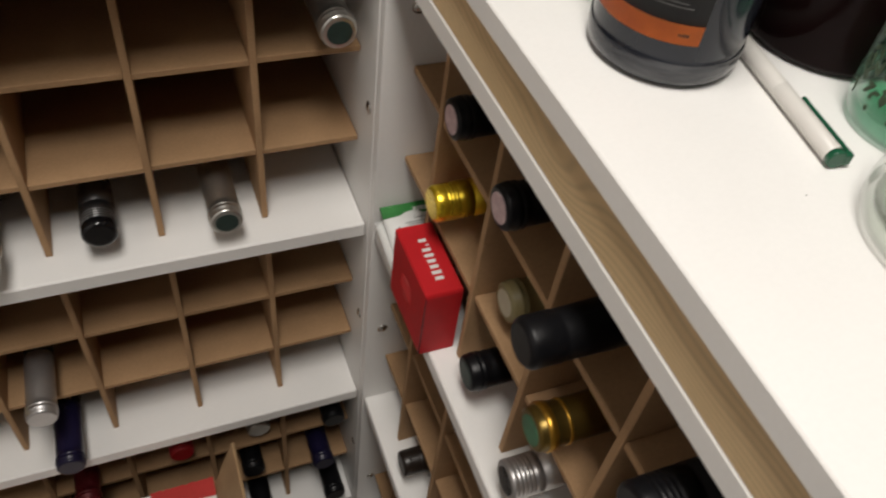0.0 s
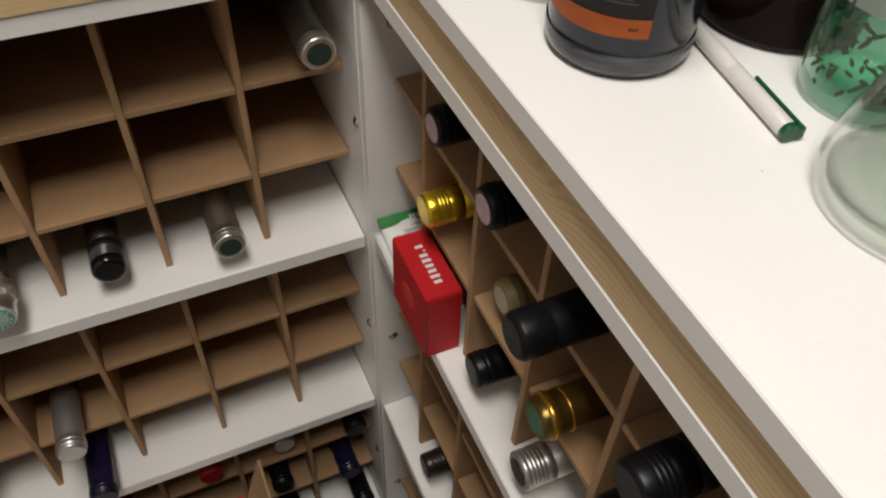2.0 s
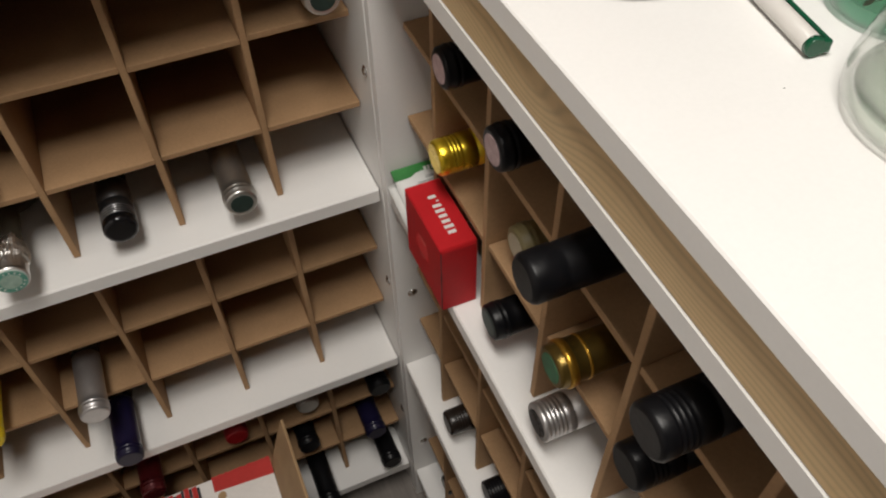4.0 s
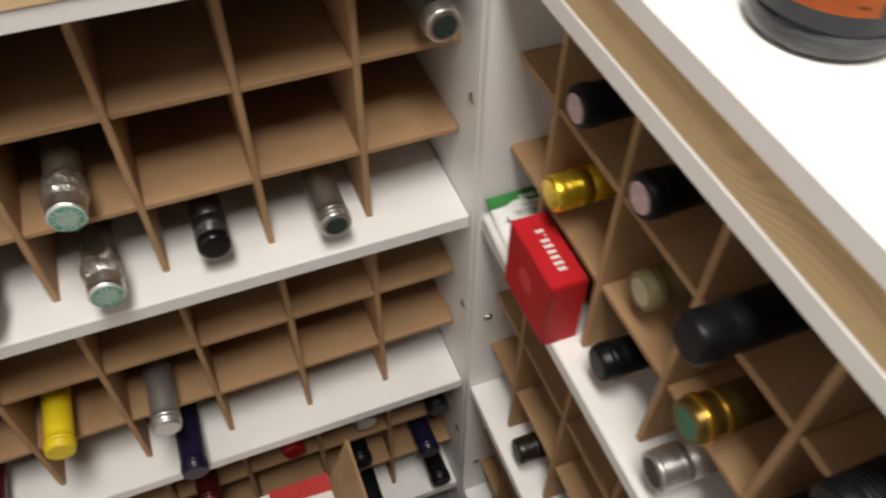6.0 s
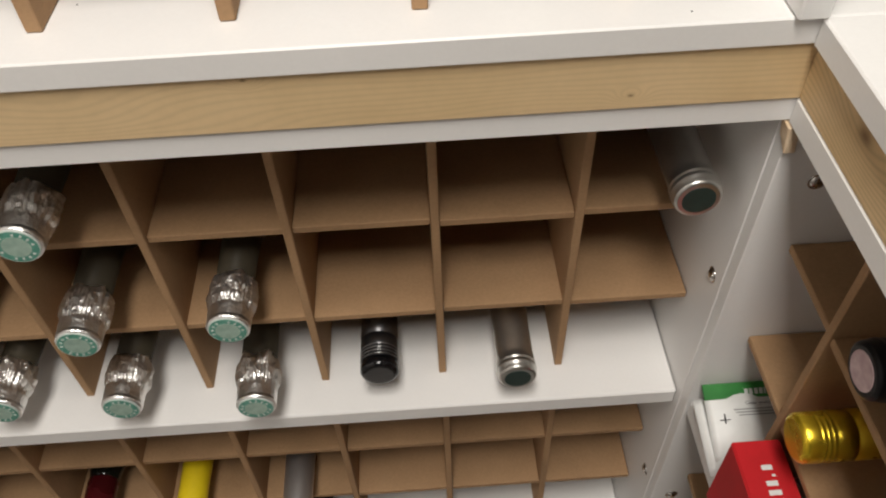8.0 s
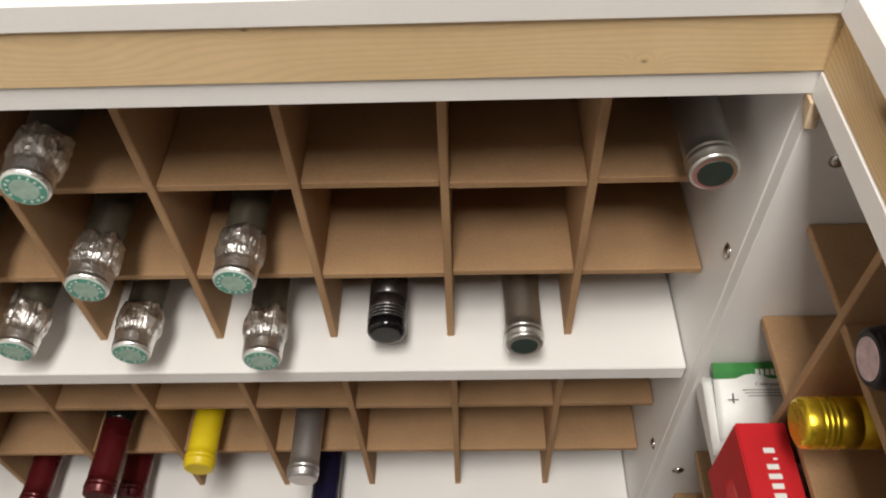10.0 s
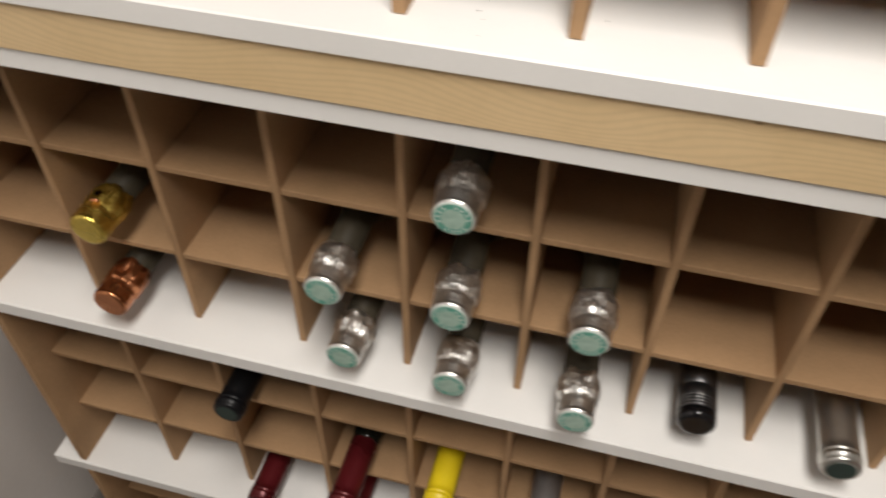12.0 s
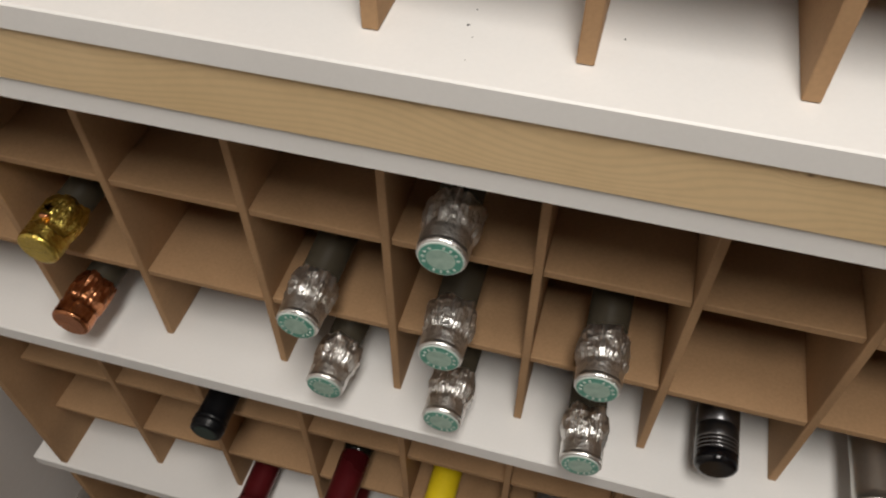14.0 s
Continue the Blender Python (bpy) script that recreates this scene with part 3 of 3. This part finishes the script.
lay_back(wine_bottle("wine_bottle", "wine bottle with satin silver screwcap, dark green end", SILVER, DARK_GREEN, "cap", GLASS_GREY), -0.0330, 0.742, 0, 3)
lay_back(wine_bottle("wine_bottle", "wine bottle with long satin silver screwcap, dark end", SILVER, DARK_GREEN, "cap", GLASS_GREY), -0.1368, 0.7400, 0, 1)
pewter = wine_bottle("wine_bottle", "wine bottle with ribbed dark pewter screwcap, black end", PEWTER, None, "twist")
part("cap_end", lathe_bm([(-0.0004, 0.0112), (0.0006, 0.0138), (0.0026, 0.0152), (0.0092, 0.0154)], 40), BLACK_GLOSS, pewter, "shiny black end")
for d in (0.0112, 0.0143, 0.0174, 0.0205):
    part("ring", lathe_bm([(d - 0.0005, 0.0150), (d - 0.0003, 0.0155), (d + 0.0003, 0.0155), (d + 0.0005, 0.0150)], 40, close=False), RING_GREY, pewter, "thin grey metal ring")
lay_back(pewter, -0.2443, 0.7515, 0, 1)
lay_back(wine_bottle("wine_bottle", "wine bottle with satin silver capsule", SATIN, None, "cap", GLASS_GREY), -0.346, 0.727, 1, 2)
lay_back(wine_bottle("wine_bottle", "wine bottle with navy blue capsule", NAVY, None, "cap"), -0.338, 0.714, 1, 1)
lay_back(wine_bottle("wine_bottle", "wine bottle with matt yellow capsule", YELLOW, None, "cap"), -0.452, 0.739, 1, 2)
lay_back(wine_bottle("wine_bottle", "wine bottle with dark red capsule", WINE_RED, None, "cap"), -0.546, 0.711, 1, 2)
lay_back(wine_bottle("wine_bottle", "wine bottle with dark red capsule", WINE_RED, None, "cap"), -0.552, 0.742, 1, 1)
lay_back(wine_bottle("wine_bottle", "wine bottle with dark red capsule", WINE_RED, None, "cap"), -0.658, 0.733, 1, 1)
lay_back(wine_bottle("wine_bottle", "wine bottle with black capsule", BLACK_CAP, DARK_GREEN, "cap"), -0.661, 0.732, 1, 3)
for x, y, row, mat, name in [(-0.033, 0.734, 1, BLACK_CAP, "black"), (-0.047, 0.746, 2, NAVY, "dark blue"), (-0.030, 0.755, 3, BLACK_CAP, "black"), (-0.139, 0.709, 1, BLACK_CAP, "black"),
                             (-0.143, 0.764, 2, BLACK_CAP, "black"), (-0.129, 0.770, 3, SILVER, "silver"), (-0.229, 0.764, 3, RED_CAP, "bright red"), (-0.344, 0.731, 3, WINE_RED, "dark red")]:
    lay_back(wine_bottle("wine_bottle", f"wine bottle with {name} capsule low in the rack", mat, None, "cap"), x, y, 2, row)

lay_right(wine_bottle("wine_bottle", "wine bottle with black capsule, pinkish end", BLACK_CAP, PINK, "cap"), 0.0076, 0.608, 0, 3)
lay_right(wine_bottle("wine_bottle", "wine bottle with shiny yellow gold screwcap", GOLD_CAP, None, "twist", GLASS_GREY), 0.0085, 0.624, 0, 2)
lay_right(wine_bottle("wine_bottle", "wine bottle with black capsule, pinkish end", BLACK_CAP, PINK, "cap"), 0.0056, 0.5206, 0, 3)
lay_right(wine_bottle("wine_bottle", "wine bottle with olive wax capsule, cream end", OLIVE, CREAM, "cap", GLASS_GREEN), 0.0256, 0.5173, 0, 2)
lay_right(wine_bottle("wine_bottle", "wine bottle with black capsule, dark green end", BLACK_CAP, DARK_GREEN, "cap"), 0.0079, 0.519, 0, 1)
lay_right(wine_bottle("wine_bottle", "large black wine bottle with thick black capsule", BLACK_CAP, None, "long", length=0.32), -0.024, 0.423, 0, 3)
golden = wine_bottle("sparkling_wine_bottle", "sparkling wine bottle with yellow gold foil, green end", OLIVE_GOLD, LEAF_GREEN, "cap", GLASS_GREEN)
part("ring", lathe_bm([(0.0060, 0.0156), (0.0066, 0.0165), (0.0092, 0.0166), (0.0120, 0.0163), (0.0124, 0.0152)], 40), AMBER_FOIL, golden, "bright gold ring")
part("ring", lathe_bm([(0.0205, 0.0148), (0.0209, 0.0154), (0.0225, 0.0154), (0.0229, 0.0148)], 40), AMBER_FOIL, golden, "bright gold ring")
lay_right(golden, 0.0005, 0.4192, 0, 2)
lay_right(wine_bottle("wine_bottle", "wine bottle with ribbed silver screwcap", SATIN, PEWTER, "screw"), 0.002, 0.427, 0, 1)
lay_right(wine_bottle("wine_bottle", "wine bottle with ribbed black screwcap", BLACK_CAP, None, "twist"), -0.0135, 0.3215, 0, 3)
lay_right(wine_bottle("wine_bottle", "wine bottle with ribbed black screwcap", BLACK_CAP, None, "twist"), 0.007, 0.343, 0, 2)
lay_right(wine_bottle("wine_bottle", "wine bottle with brown-black capsule", BROWN_CAP, None, "twist"), 0.006, 0.606, 1, 1)
lay_right(wine_bottle("wine_bottle", "wine bottle with black capsule", BLACK_CAP, None, "screw"), 0.011, 0.511, 1, 1)

lay_right(wine_bottle("wine_bottle", "wine bottle with brown-black capsule on the lowest shelf", BROWN_CAP, None, "twist"), 0.024, 0.666, 2, 1)
for x, y, mat, name in [(-0.150, 0.752, SILVER, "silver"), (-0.052, 0.738, SILVER, "silver"), (-0.539, 0.755, WINE_RED, "dark red")]:
    ob = wine_bottle("wine_bottle", f"wine bottle with {name} capsule lying on the worktop", mat, None, "cap")
    lay_back(ob, x, y, -1, 1)

# ---- gift box ----
gift = thing("gift_box", "small red card gift box with white lettering bars", "box", at=pose(0.0060, 0.6090, 0.7134))
part("card", box_bm(-0.0162, -0.0385, 0, 0.0158, 0.0385, 0.0775, 0.0010, 2), RED_CARD, gift)
part("end_flap", box_bm(-0.0154, -0.0392, 0.0008, 0.0152, -0.0387, 0.0750), RED_CARD, gift, "tucked red end flap")
part("torn_edge", box_bm(-0.0165, -0.0389, 0.002, -0.0156, -0.0384, 0.0745), WINE_RED, gift, "dark folded card edge")
for k, w in enumerate((0.0070, 0.0082, 0.0072, 0.0070, 0.0080, 0.0072, 0.0024, 0.0068)):
    y = -0.0225 + k * 0.0062 - (0.0016 if k > 6 else 0)
    x = 0.0034 if k == 6 else 0.0008
    part("lettering", box_bm(x - w / 2, y - 0.0017, 0.0775, x + w / 2, y + 0.0017 - (0.002 if k == 6 else 0), 0.0777), PACK_WHITE, gift, "white lettering bar")
bm = lathe_bm([(-0.0002, 0.0115), (0.0002, 0.0115)], 28)
bmesh.ops.rotate(bm, verts=bm.verts, cent=(0, 0, 0), matrix=Matrix.Rotation(radians(-90), 3, "Z"))
bmesh.ops.translate(bm, verts=bm.verts, vec=(-0.0162, 0.002, 0.040))
part("emblem", bm, RED_PRINT, gift, "faded round emblem")
for k in range(5):
    part("emblem_bar", box_bm(-0.01665, -0.011 + k * 0.0008, 0.0325 + k * 0.0036, -0.0163, 0.016 - k * 0.0008, 0.0340 + k * 0.0036), RED_CARD, gift)


def text_on(name, words, size, mat, parent, m):
    """Lettering in relief, turned into a mesh part of its own."""
    cu = bpy.data.curves.new(name, "FONT")
    cu.body, cu.size, cu.extrude, cu.align_x = words, size, 0.00005, "CENTER"
    tmp = new("tmp", cu)
    me = bpy.data.meshes.new_from_object(tmp)
    bpy.data.objects.remove(tmp)
    me.materials.clear()
    me.materials.append(mat)
    ob = new(name, me)
    ob.parent, ob.matrix_basis = parent, m
    return ob


# two sachets leaning on the side panel
def sachet(label, m, printed):
    m = m @ Matrix.Diagonal((0.86, 1, 0.72, 1))
    ob = thing("sachet", label, "sachet", at=m)
    bm = bmesh.new()
    n = 10
    grid = []
    for i in range(n + 1):
        for j in range(n + 1):
            u, v = i / n, j / n
            puff = 0.0035 * max(0, math.sin(math.pi * u)) * max(0, math.sin(math.pi * v)) ** 0.7
            grid.append(((u - 0.5) * 0.066, puff, v * 0.082))
    front = [bm.verts.new((x, -0.0003 - p, z)) for x, p, z in grid]
    rear = [bm.verts.new((x, 0.0003 + p * 0.4, z)) for x, p, z in grid]
    for side, flip in ((front, False), (rear, True)):
        for i in range(n):
            for j in range(n):
                q = [side[i * (n + 1) + j], side[(i + 1) * (n + 1) + j], side[(i + 1) * (n + 1) + j + 1], side[i * (n + 1) + j + 1]]
                bm.faces.new(q[::-1] if flip else q)
    for i in range(n):
        for a, b in ((i * (n + 1), (i + 1) * (n + 1)), (i * (n + 1) + n, (i + 1) * (n + 1) + n), (i, i + 1), (n * (n + 1) + i, n * (n + 1) + i + 1)):
            bm.faces.new((front[a], front[b], rear[b], rear[a]))
    bmesh.ops.recalc_face_normals(bm, faces=bm.faces)
    for f in bm.faces:
        f.smooth = True
    part("foil", bm, PACK_WHITE, ob, "white printed foil")
    if printed:
        part("band", box_bm(-0.0331, -0.0022, 0.0655, 0.0331, 0.0006, 0.0822, 0.0003), PACK_GREEN, ob, "green printed band")
        for k, w in enumerate((0.0030, 0.0028, 0.0030, 0.0030, 0.0012, 0.0032)):
            part("lettering", box_bm(0.003 + k * 0.0044, -0.0027, 0.0690, 0.003 + k * 0.0044 + w, -0.0021, 0.0750), PACK_WHITE, ob, "white lettering bar")
        text_on("print", "Cider yeast", 0.0048, INK, ob, pose(0.012, -0.0037, 0.0580, 90))
        for r in range(3):
            part("print", box_bm(-0.010 + r * 0.002, -0.0043, 0.0530 - r * 0.0030, 0.030 - r * 0.002, -0.0034, 0.0540 - r * 0.0030), GREY_INK, ob)
        part("emblem", box_bm(-0.0195, -0.0043, 0.0400, -0.0185, -0.0036, 0.0500), INK, ob)
        part("emblem", box_bm(-0.0235, -0.0043, 0.0430, -0.0145, -0.0036, 0.0440), INK, ob)
    return ob


sachet("white foil sachet with green top band behind the box", pose(0.0310, 0.6680, 0.7160, -69, 0, 0), True)
sachet("plain white foil sachet standing behind another sachet", pose(0.0250, 0.6600, 0.7140, -79, 0, 0), False)

# ---- carton on the floor ----
carton = thing("carton", "opened white and red printed wine carton, brown flap up", "carton", at=pose(-0.360, 0.585, 0.0))
CW, CD, CH = 0.164, 0.137, 0.302
part("body", box_bm(-CW, -CD, 0.0005, CW, CD, CH, 0.002), CARD, carton, "brown cardboard body")
part("top_flap", box_bm(-CW, -CD, CH + 0.0002, CW - 0.002, CD - 0.001, CH + 0.0035, 0.0005), CARD_WHITE, carton, "white printed flap with torn edge")
Z = CH + 0.0040
bm = bmesh.new()
edge = []
for k in range(25):
    x = 0.086 + k * (0.076 / 24)
    edge.append((x, CD + 0.001 + 0.0025 * noise.noise(Vector((k * 0.9, 3, 1)))))
lowv = [bm.verts.new((x, CD - 0.020 + (x - 0.086) * -0.06, Z)) for x, _ in edge]
high = [bm.verts.new((x, y, Z)) for x, y in edge]
for k in range(24):
    bm.faces.new((lowv[k], lowv[k + 1], high[k + 1], high[k]))
part("red_print", bm, CARD_RED, carton, "torn red printed band")
for k in range(20):
    x = -0.130 + k * 0.0100
    if x < 0.066:
        part("stripe", box_bm(x, CD - 0.050, Z, x + 0.0062, CD - 0.0005 - 0.002 * (k % 3), Z + 0.0004), CARD_RED, carton, "red printed stripe")
        part("stripe", box_bm(x + 0.0064, CD - 0.050, Z, x + 0.0096, CD - 0.001 - 0.002 * ((k + 1) % 3), Z + 0.0004), INK, carton, "dark printed stripe")
bm = bmesh.new()
outer, inner = [], []
for k in range(33):
    a = math.pi * 2 * k / 32
    outer.append(bm.verts.new((-0.006 + 0.046 * math.cos(a), CD - 0.034 + 0.040 * math.sin(a), Z + 0.0007)))
    inner.append(bm.verts.new((-0.006 + 0.036 * math.cos(a), CD - 0.034 + 0.030 * math.sin(a), Z + 0.0007)))
for k in range(32):
    bm.faces.new((outer[k], outer[k + 1], inner[k + 1], inner[k]))
part("ring_print", bm, CARD_WHITE, carton, "white printed ring")
for x, y in [(0.094, CD - 0.028), (0.066, CD - 0.026)]:
    b = upright(lathe_bm([(-0.0006, 0.0050), (0.0003, 0.0055)], 18, 0.15, int(x * 999)))
    bmesh.ops.translate(b, verts=b.verts, vec=(x, y, Z))
    part("torn_spot", b, CARD, carton, "torn brown spot")
bm = box_bm(-0.0018, -CD, 0, 0.0018, CD - 0.008, 0.118, 0.0008)
for v in bm.verts:
    if v.co.z > 0.05 and v.co.y > 0:
        v.co.y -= 0.012
flap = part("side_flap", bm, CARD, carton, "raised brown cardboard flap")
flap.matrix_basis = pose(CW, 0, CH, 0, 14, 0)


# ---- bottles and a pen on the worktop ----
def standing(name, label, category, profile, mat, x, y):
    """An upright vessel from rows of (height, radius)."""
    ob = thing(name, label, category, at=pose(x, y, WORKTOP + 0.0004))
    part("glass", upright(lathe_bm([(-h, r) for h, r in reversed(profile)], 64)), mat, ob)
    return ob


def curved_label(parent, name, radius, z0, z1, a0, a1, mat, label="", taper=0.0):
    """A paper label wrapped round an upright bottle, between two bearings in degrees."""
    bm = bmesh.new()
    n = 28
    lo, hi = [], []
    for k in range(n + 1):
        a = radians(a0 + (a1 - a0) * k / n)
        lo.append(bm.verts.new((radius * math.cos(a), radius * math.sin(a), z0)))
        hi.append(bm.verts.new(((radius + taper) * math.cos(a), (radius + taper) * math.sin(a), z1)))
    for k in range(n):
        bm.faces.new((lo[k], lo[k + 1], hi[k + 1], hi[k])).smooth = True
    bmesh.ops.solidify(bm, geom=list(bm.faces), thickness=0.0002)
    return part(name, bm, mat, parent, label)


gin = standing("spirit_bottle", "blue-black glass spirit bottle with black and orange label", "bottle",
               [(0, 0.031), (0.001, 0.0352), (0.004, 0.0376), (0.009, 0.0384), (0.0135, 0.0384), (0.0150, 0.0376), (0.0165, 0.0378), (0.125, 0.0382), (0.140, 0.037), (0.155, 0.033), (0.168, 0.020), (0.176, 0.0155), (0.225, 0.015), (0.226, 0.018), (0.25, 0.018)], GLASS_BLUE, 0.0635, 0.4975)
part("thick_base", upright(lathe_bm([(-0.0142, 0.0384), (-0.0135, 0.0386), (-0.0090, 0.0386), (-0.0040, 0.0381), (-0.0012, 0.0358)], 64, close=False)), SMOKY, gin, "smoky glass base, reflection streaks put into its colour")
curved_label(gin, "orange_band", 0.0382, 0.0245, 0.0345, -240, -106, ORANGE, "orange printed band")
curved_label(gin, "label", 0.0381, 0.0345, 0.115, -240, -106, BLACK_LABEL, "black paper label")
for k in range(5):
    curved_label(gin, "print", 0.0384, 0.0285, 0.0300, -122 + k * 1.5, -121 + k * 1.5, INK)
for z0, a0, a1 in ((0.0420, -160, -118), (0.0440, -165, -122)):
    curved_label(gin, "print", 0.0383, z0, z0 + 0.0006, a0, a1, GREY_INK, "thin grey printed rule")
for k, ch in enumerate("RESERVE"):
    a = -150 + k * 4.6
    r = radians(a)
    text_on("print", ch, 0.0036, GREY_INK, gin, pose(0.0385 * math.cos(r), 0.0385 * math.sin(r), 0.0560, 90, 0, a + 90))
jar = standing("dark_bottle", "large brown-black glass bottle with shiny surface", "bottle",
               [(0, 0.040), (0.0015, 0.0448), (0.005, 0.0465), (0.15, 0.0465), (0.17, 0.044), (0.19, 0.030), (0.205, 0.017), (0.27, 0.016)], GLASS_BROWN, 0.163, 0.4905)
mint = standing("patterned_bottle", "clear glass bottle with embossed pattern, mint green base", "bottle",
                [(0, 0.024), (0.001, 0.0285), (0.005, 0.0315), (0.012, 0.0325), (0.10, 0.0325), (0.12, 0.027), (0.14, 0.016), (0.20, 0.014)], MINT, 0.151, 0.412)
rnd = random.Random(4)
for k in range(90):
    a, z = rnd.uniform(-215, -85), rnd.triangular(0.012, 0.056, 0.034)
    b = lathe_bm([(-0.0009, 0.0012), (-0.0006, 0.0026), (0.0002, 0.0030)], 10, 0.35, k)
    e = part("embossed_leaf", b, LEAF_PRINT, mint, "dark printed leaf")
    e.matrix_basis = pose(0.0326 * math.cos(radians(a)), 0.0326 * math.sin(radians(a)), z, 0, rnd.uniform(0, 180), a + 90) @ Matrix.Diagonal((0.36, 0.3, rnd.uniform(0.5, 1.5), 1))
part("tinted_base", upright(lathe_bm([(-0.033, 0.0150), (-0.032, 0.0288), (-0.010, 0.0290), (-0.0085, 0.0270)], 48)), MINT_BASE, mint, "mint green glass base")
curved_label(mint, "print", 0.0327, 0.055, 0.098, -200, -100, WHITE_DISC, "frosted pale label")
for k in range(14):
    a, z = rnd.uniform(-195, -105), rnd.uniform(0.058, 0.094)
    curved_label(mint, "print", 0.0331, z, z + 0.002, a, a + rnd.uniform(3, 8), GREY_INK)
flask = standing("glass_carafe", "clear thick-based glass carafe with sloping sides", "carafe",
                 [(0, 0.038), (0.001, 0.0425), (0.005, 0.0455), (0.010, 0.0460), (0.016, 0.0455), (0.030, 0.0425), (0.060, 0.0340), (0.090, 0.0255), (0.115, 0.0205), (0.150, 0.0190), (0.155, 0.0205)], CLEAR, 0.117, 0.342)
part("thick_bottom", upright(lathe_bm([(-0.0112, 0.0300), (-0.0106, 0.0405), (-0.0085, 0.0420), (-0.0080, 0.0300)], 56)), THICK, flask, "thick greenish bottom")
pale = standing("green_bottle", "empty green glass bottle with pale base", "bottle",
                [(0, 0.028), (0.001, 0.0325), (0.005, 0.0350), (0.012, 0.0355), (0.12, 0.0355), (0.14, 0.030), (0.165, 0.016), (0.22, 0.0145)], GREEN_CLEAR, 0.061, 0.574)

pen = thing("marker_pen", "white marker pen with dark green end and clip", "marker pen", at=pose(0.0915, 0.3955, WORKTOP + 0.0050, 0, 0, -8) @ Matrix.Diagonal((0.70, 1, 0.70, 1)))
part("barrel", lathe_bm([(0.003, 0.0060), (0.0034, 0.0066), (0.050, 0.0066), (0.0505, 0.0063), (0.0515, 0.0063), (0.052, 0.0066), (0.120, 0.0066), (0.121, 0.0050)], 32), PEN_WHITE, pen, "white plastic barrel")
part("end_plug", lathe_bm([(0.0, 0.0060), (0.0006, 0.0065), (0.0035, 0.0066)], 32), PEN_GREEN, pen, "dark green end")
part("clip", box_bm(0.0045, -0.0002, -0.0045, 0.0105, 0.0032, 0.0040, 0.0006), PEN_GREEN, pen, "dark green plastic clip")
part("clip", box_bm(0.0078, 0.0028, 0.0005, 0.0104, 0.0420, 0.0040, 0.0006), PEN_GREEN, pen, "dark green plastic clip")

square = thing("square_bottle", "square green glass bottle with thick pale base", "bottle", at=pose(0.0890, 0.6570, WORKTOP + 0.0004, 0, 0, -8))
bm = bmesh.new()
rings = []
for h, w in [(0.0, 0.030), (0.0015, 0.0345), (0.005, 0.0355), (0.150, 0.0355), (0.165, 0.030), (0.180, 0.017), (0.230, 0.0145)]:
    ring = []
    for k in range(40):
        a = 2 * math.pi * k / 40
        c, d = math.cos(a), math.sin(a)
        e = (abs(c) ** 6 + abs(d) ** 6) ** (-1 / 6) if h < 0.17 else 1.0
        ring.append(bm.verts.new((w * e * c, w * e * d, h)))
    rings.append(ring)
inner = []
for h, w in [(0.225, 0.0115), (0.180, 0.014), (0.165, 0.0265), (0.150, 0.0325), (0.016, 0.0325), (0.010, 0.026)]:
    ring = []
    for k in range(40):
        a = 2 * math.pi * k / 40
        c, d = math.cos(a), math.sin(a)
        e = (abs(c) ** 6 + abs(d) ** 6) ** (-1 / 6) if h < 0.17 else 1.0
        ring.append(bm.verts.new((w * e * c, w * e * d, h)))
    inner.append(ring)
rings += inner
for a, b in zip(rings, rings[1:]):
    for k in range(40):
        bm.faces.new((a[k], a[(k + 1) % 40], b[(k + 1) % 40], b[k])).smooth = True
bm.faces.new(rings[0][::-1])
bm.faces.new(rings[-1])
bmesh.ops.recalc_face_normals(bm, faces=bm.faces)
part("glass", bm, BOTTLE_GREEN, square)
part("neck_cap", upright(lathe_bm([(-0.248, 0.0150), (-0.247, 0.0162), (-0.2325, 0.0165)], 28)), BLACK_CAP, square, "black stopper")
for ob, z0, r in ((jar, 0.2703, 0.0185), (pale, 0.2203, 0.0165), (gin, 0.2503, 0.0170), (mint, 0.2003, 0.0155)):
    part("stopper", upright(lathe_bm([(-z0 - 0.018, r - 0.001), (-z0 - 0.017, r), (-z0, r)], 28)), BLACK_CAP, ob, "black stopper")
part("rim", upright(lathe_bm([(-0.1575, 0.0190), (-0.1570, 0.0208), (-0.1552, 0.0212), (-0.1551, 0.0190)], 40, close=False)), CLEAR, flask, "thick glass rim")
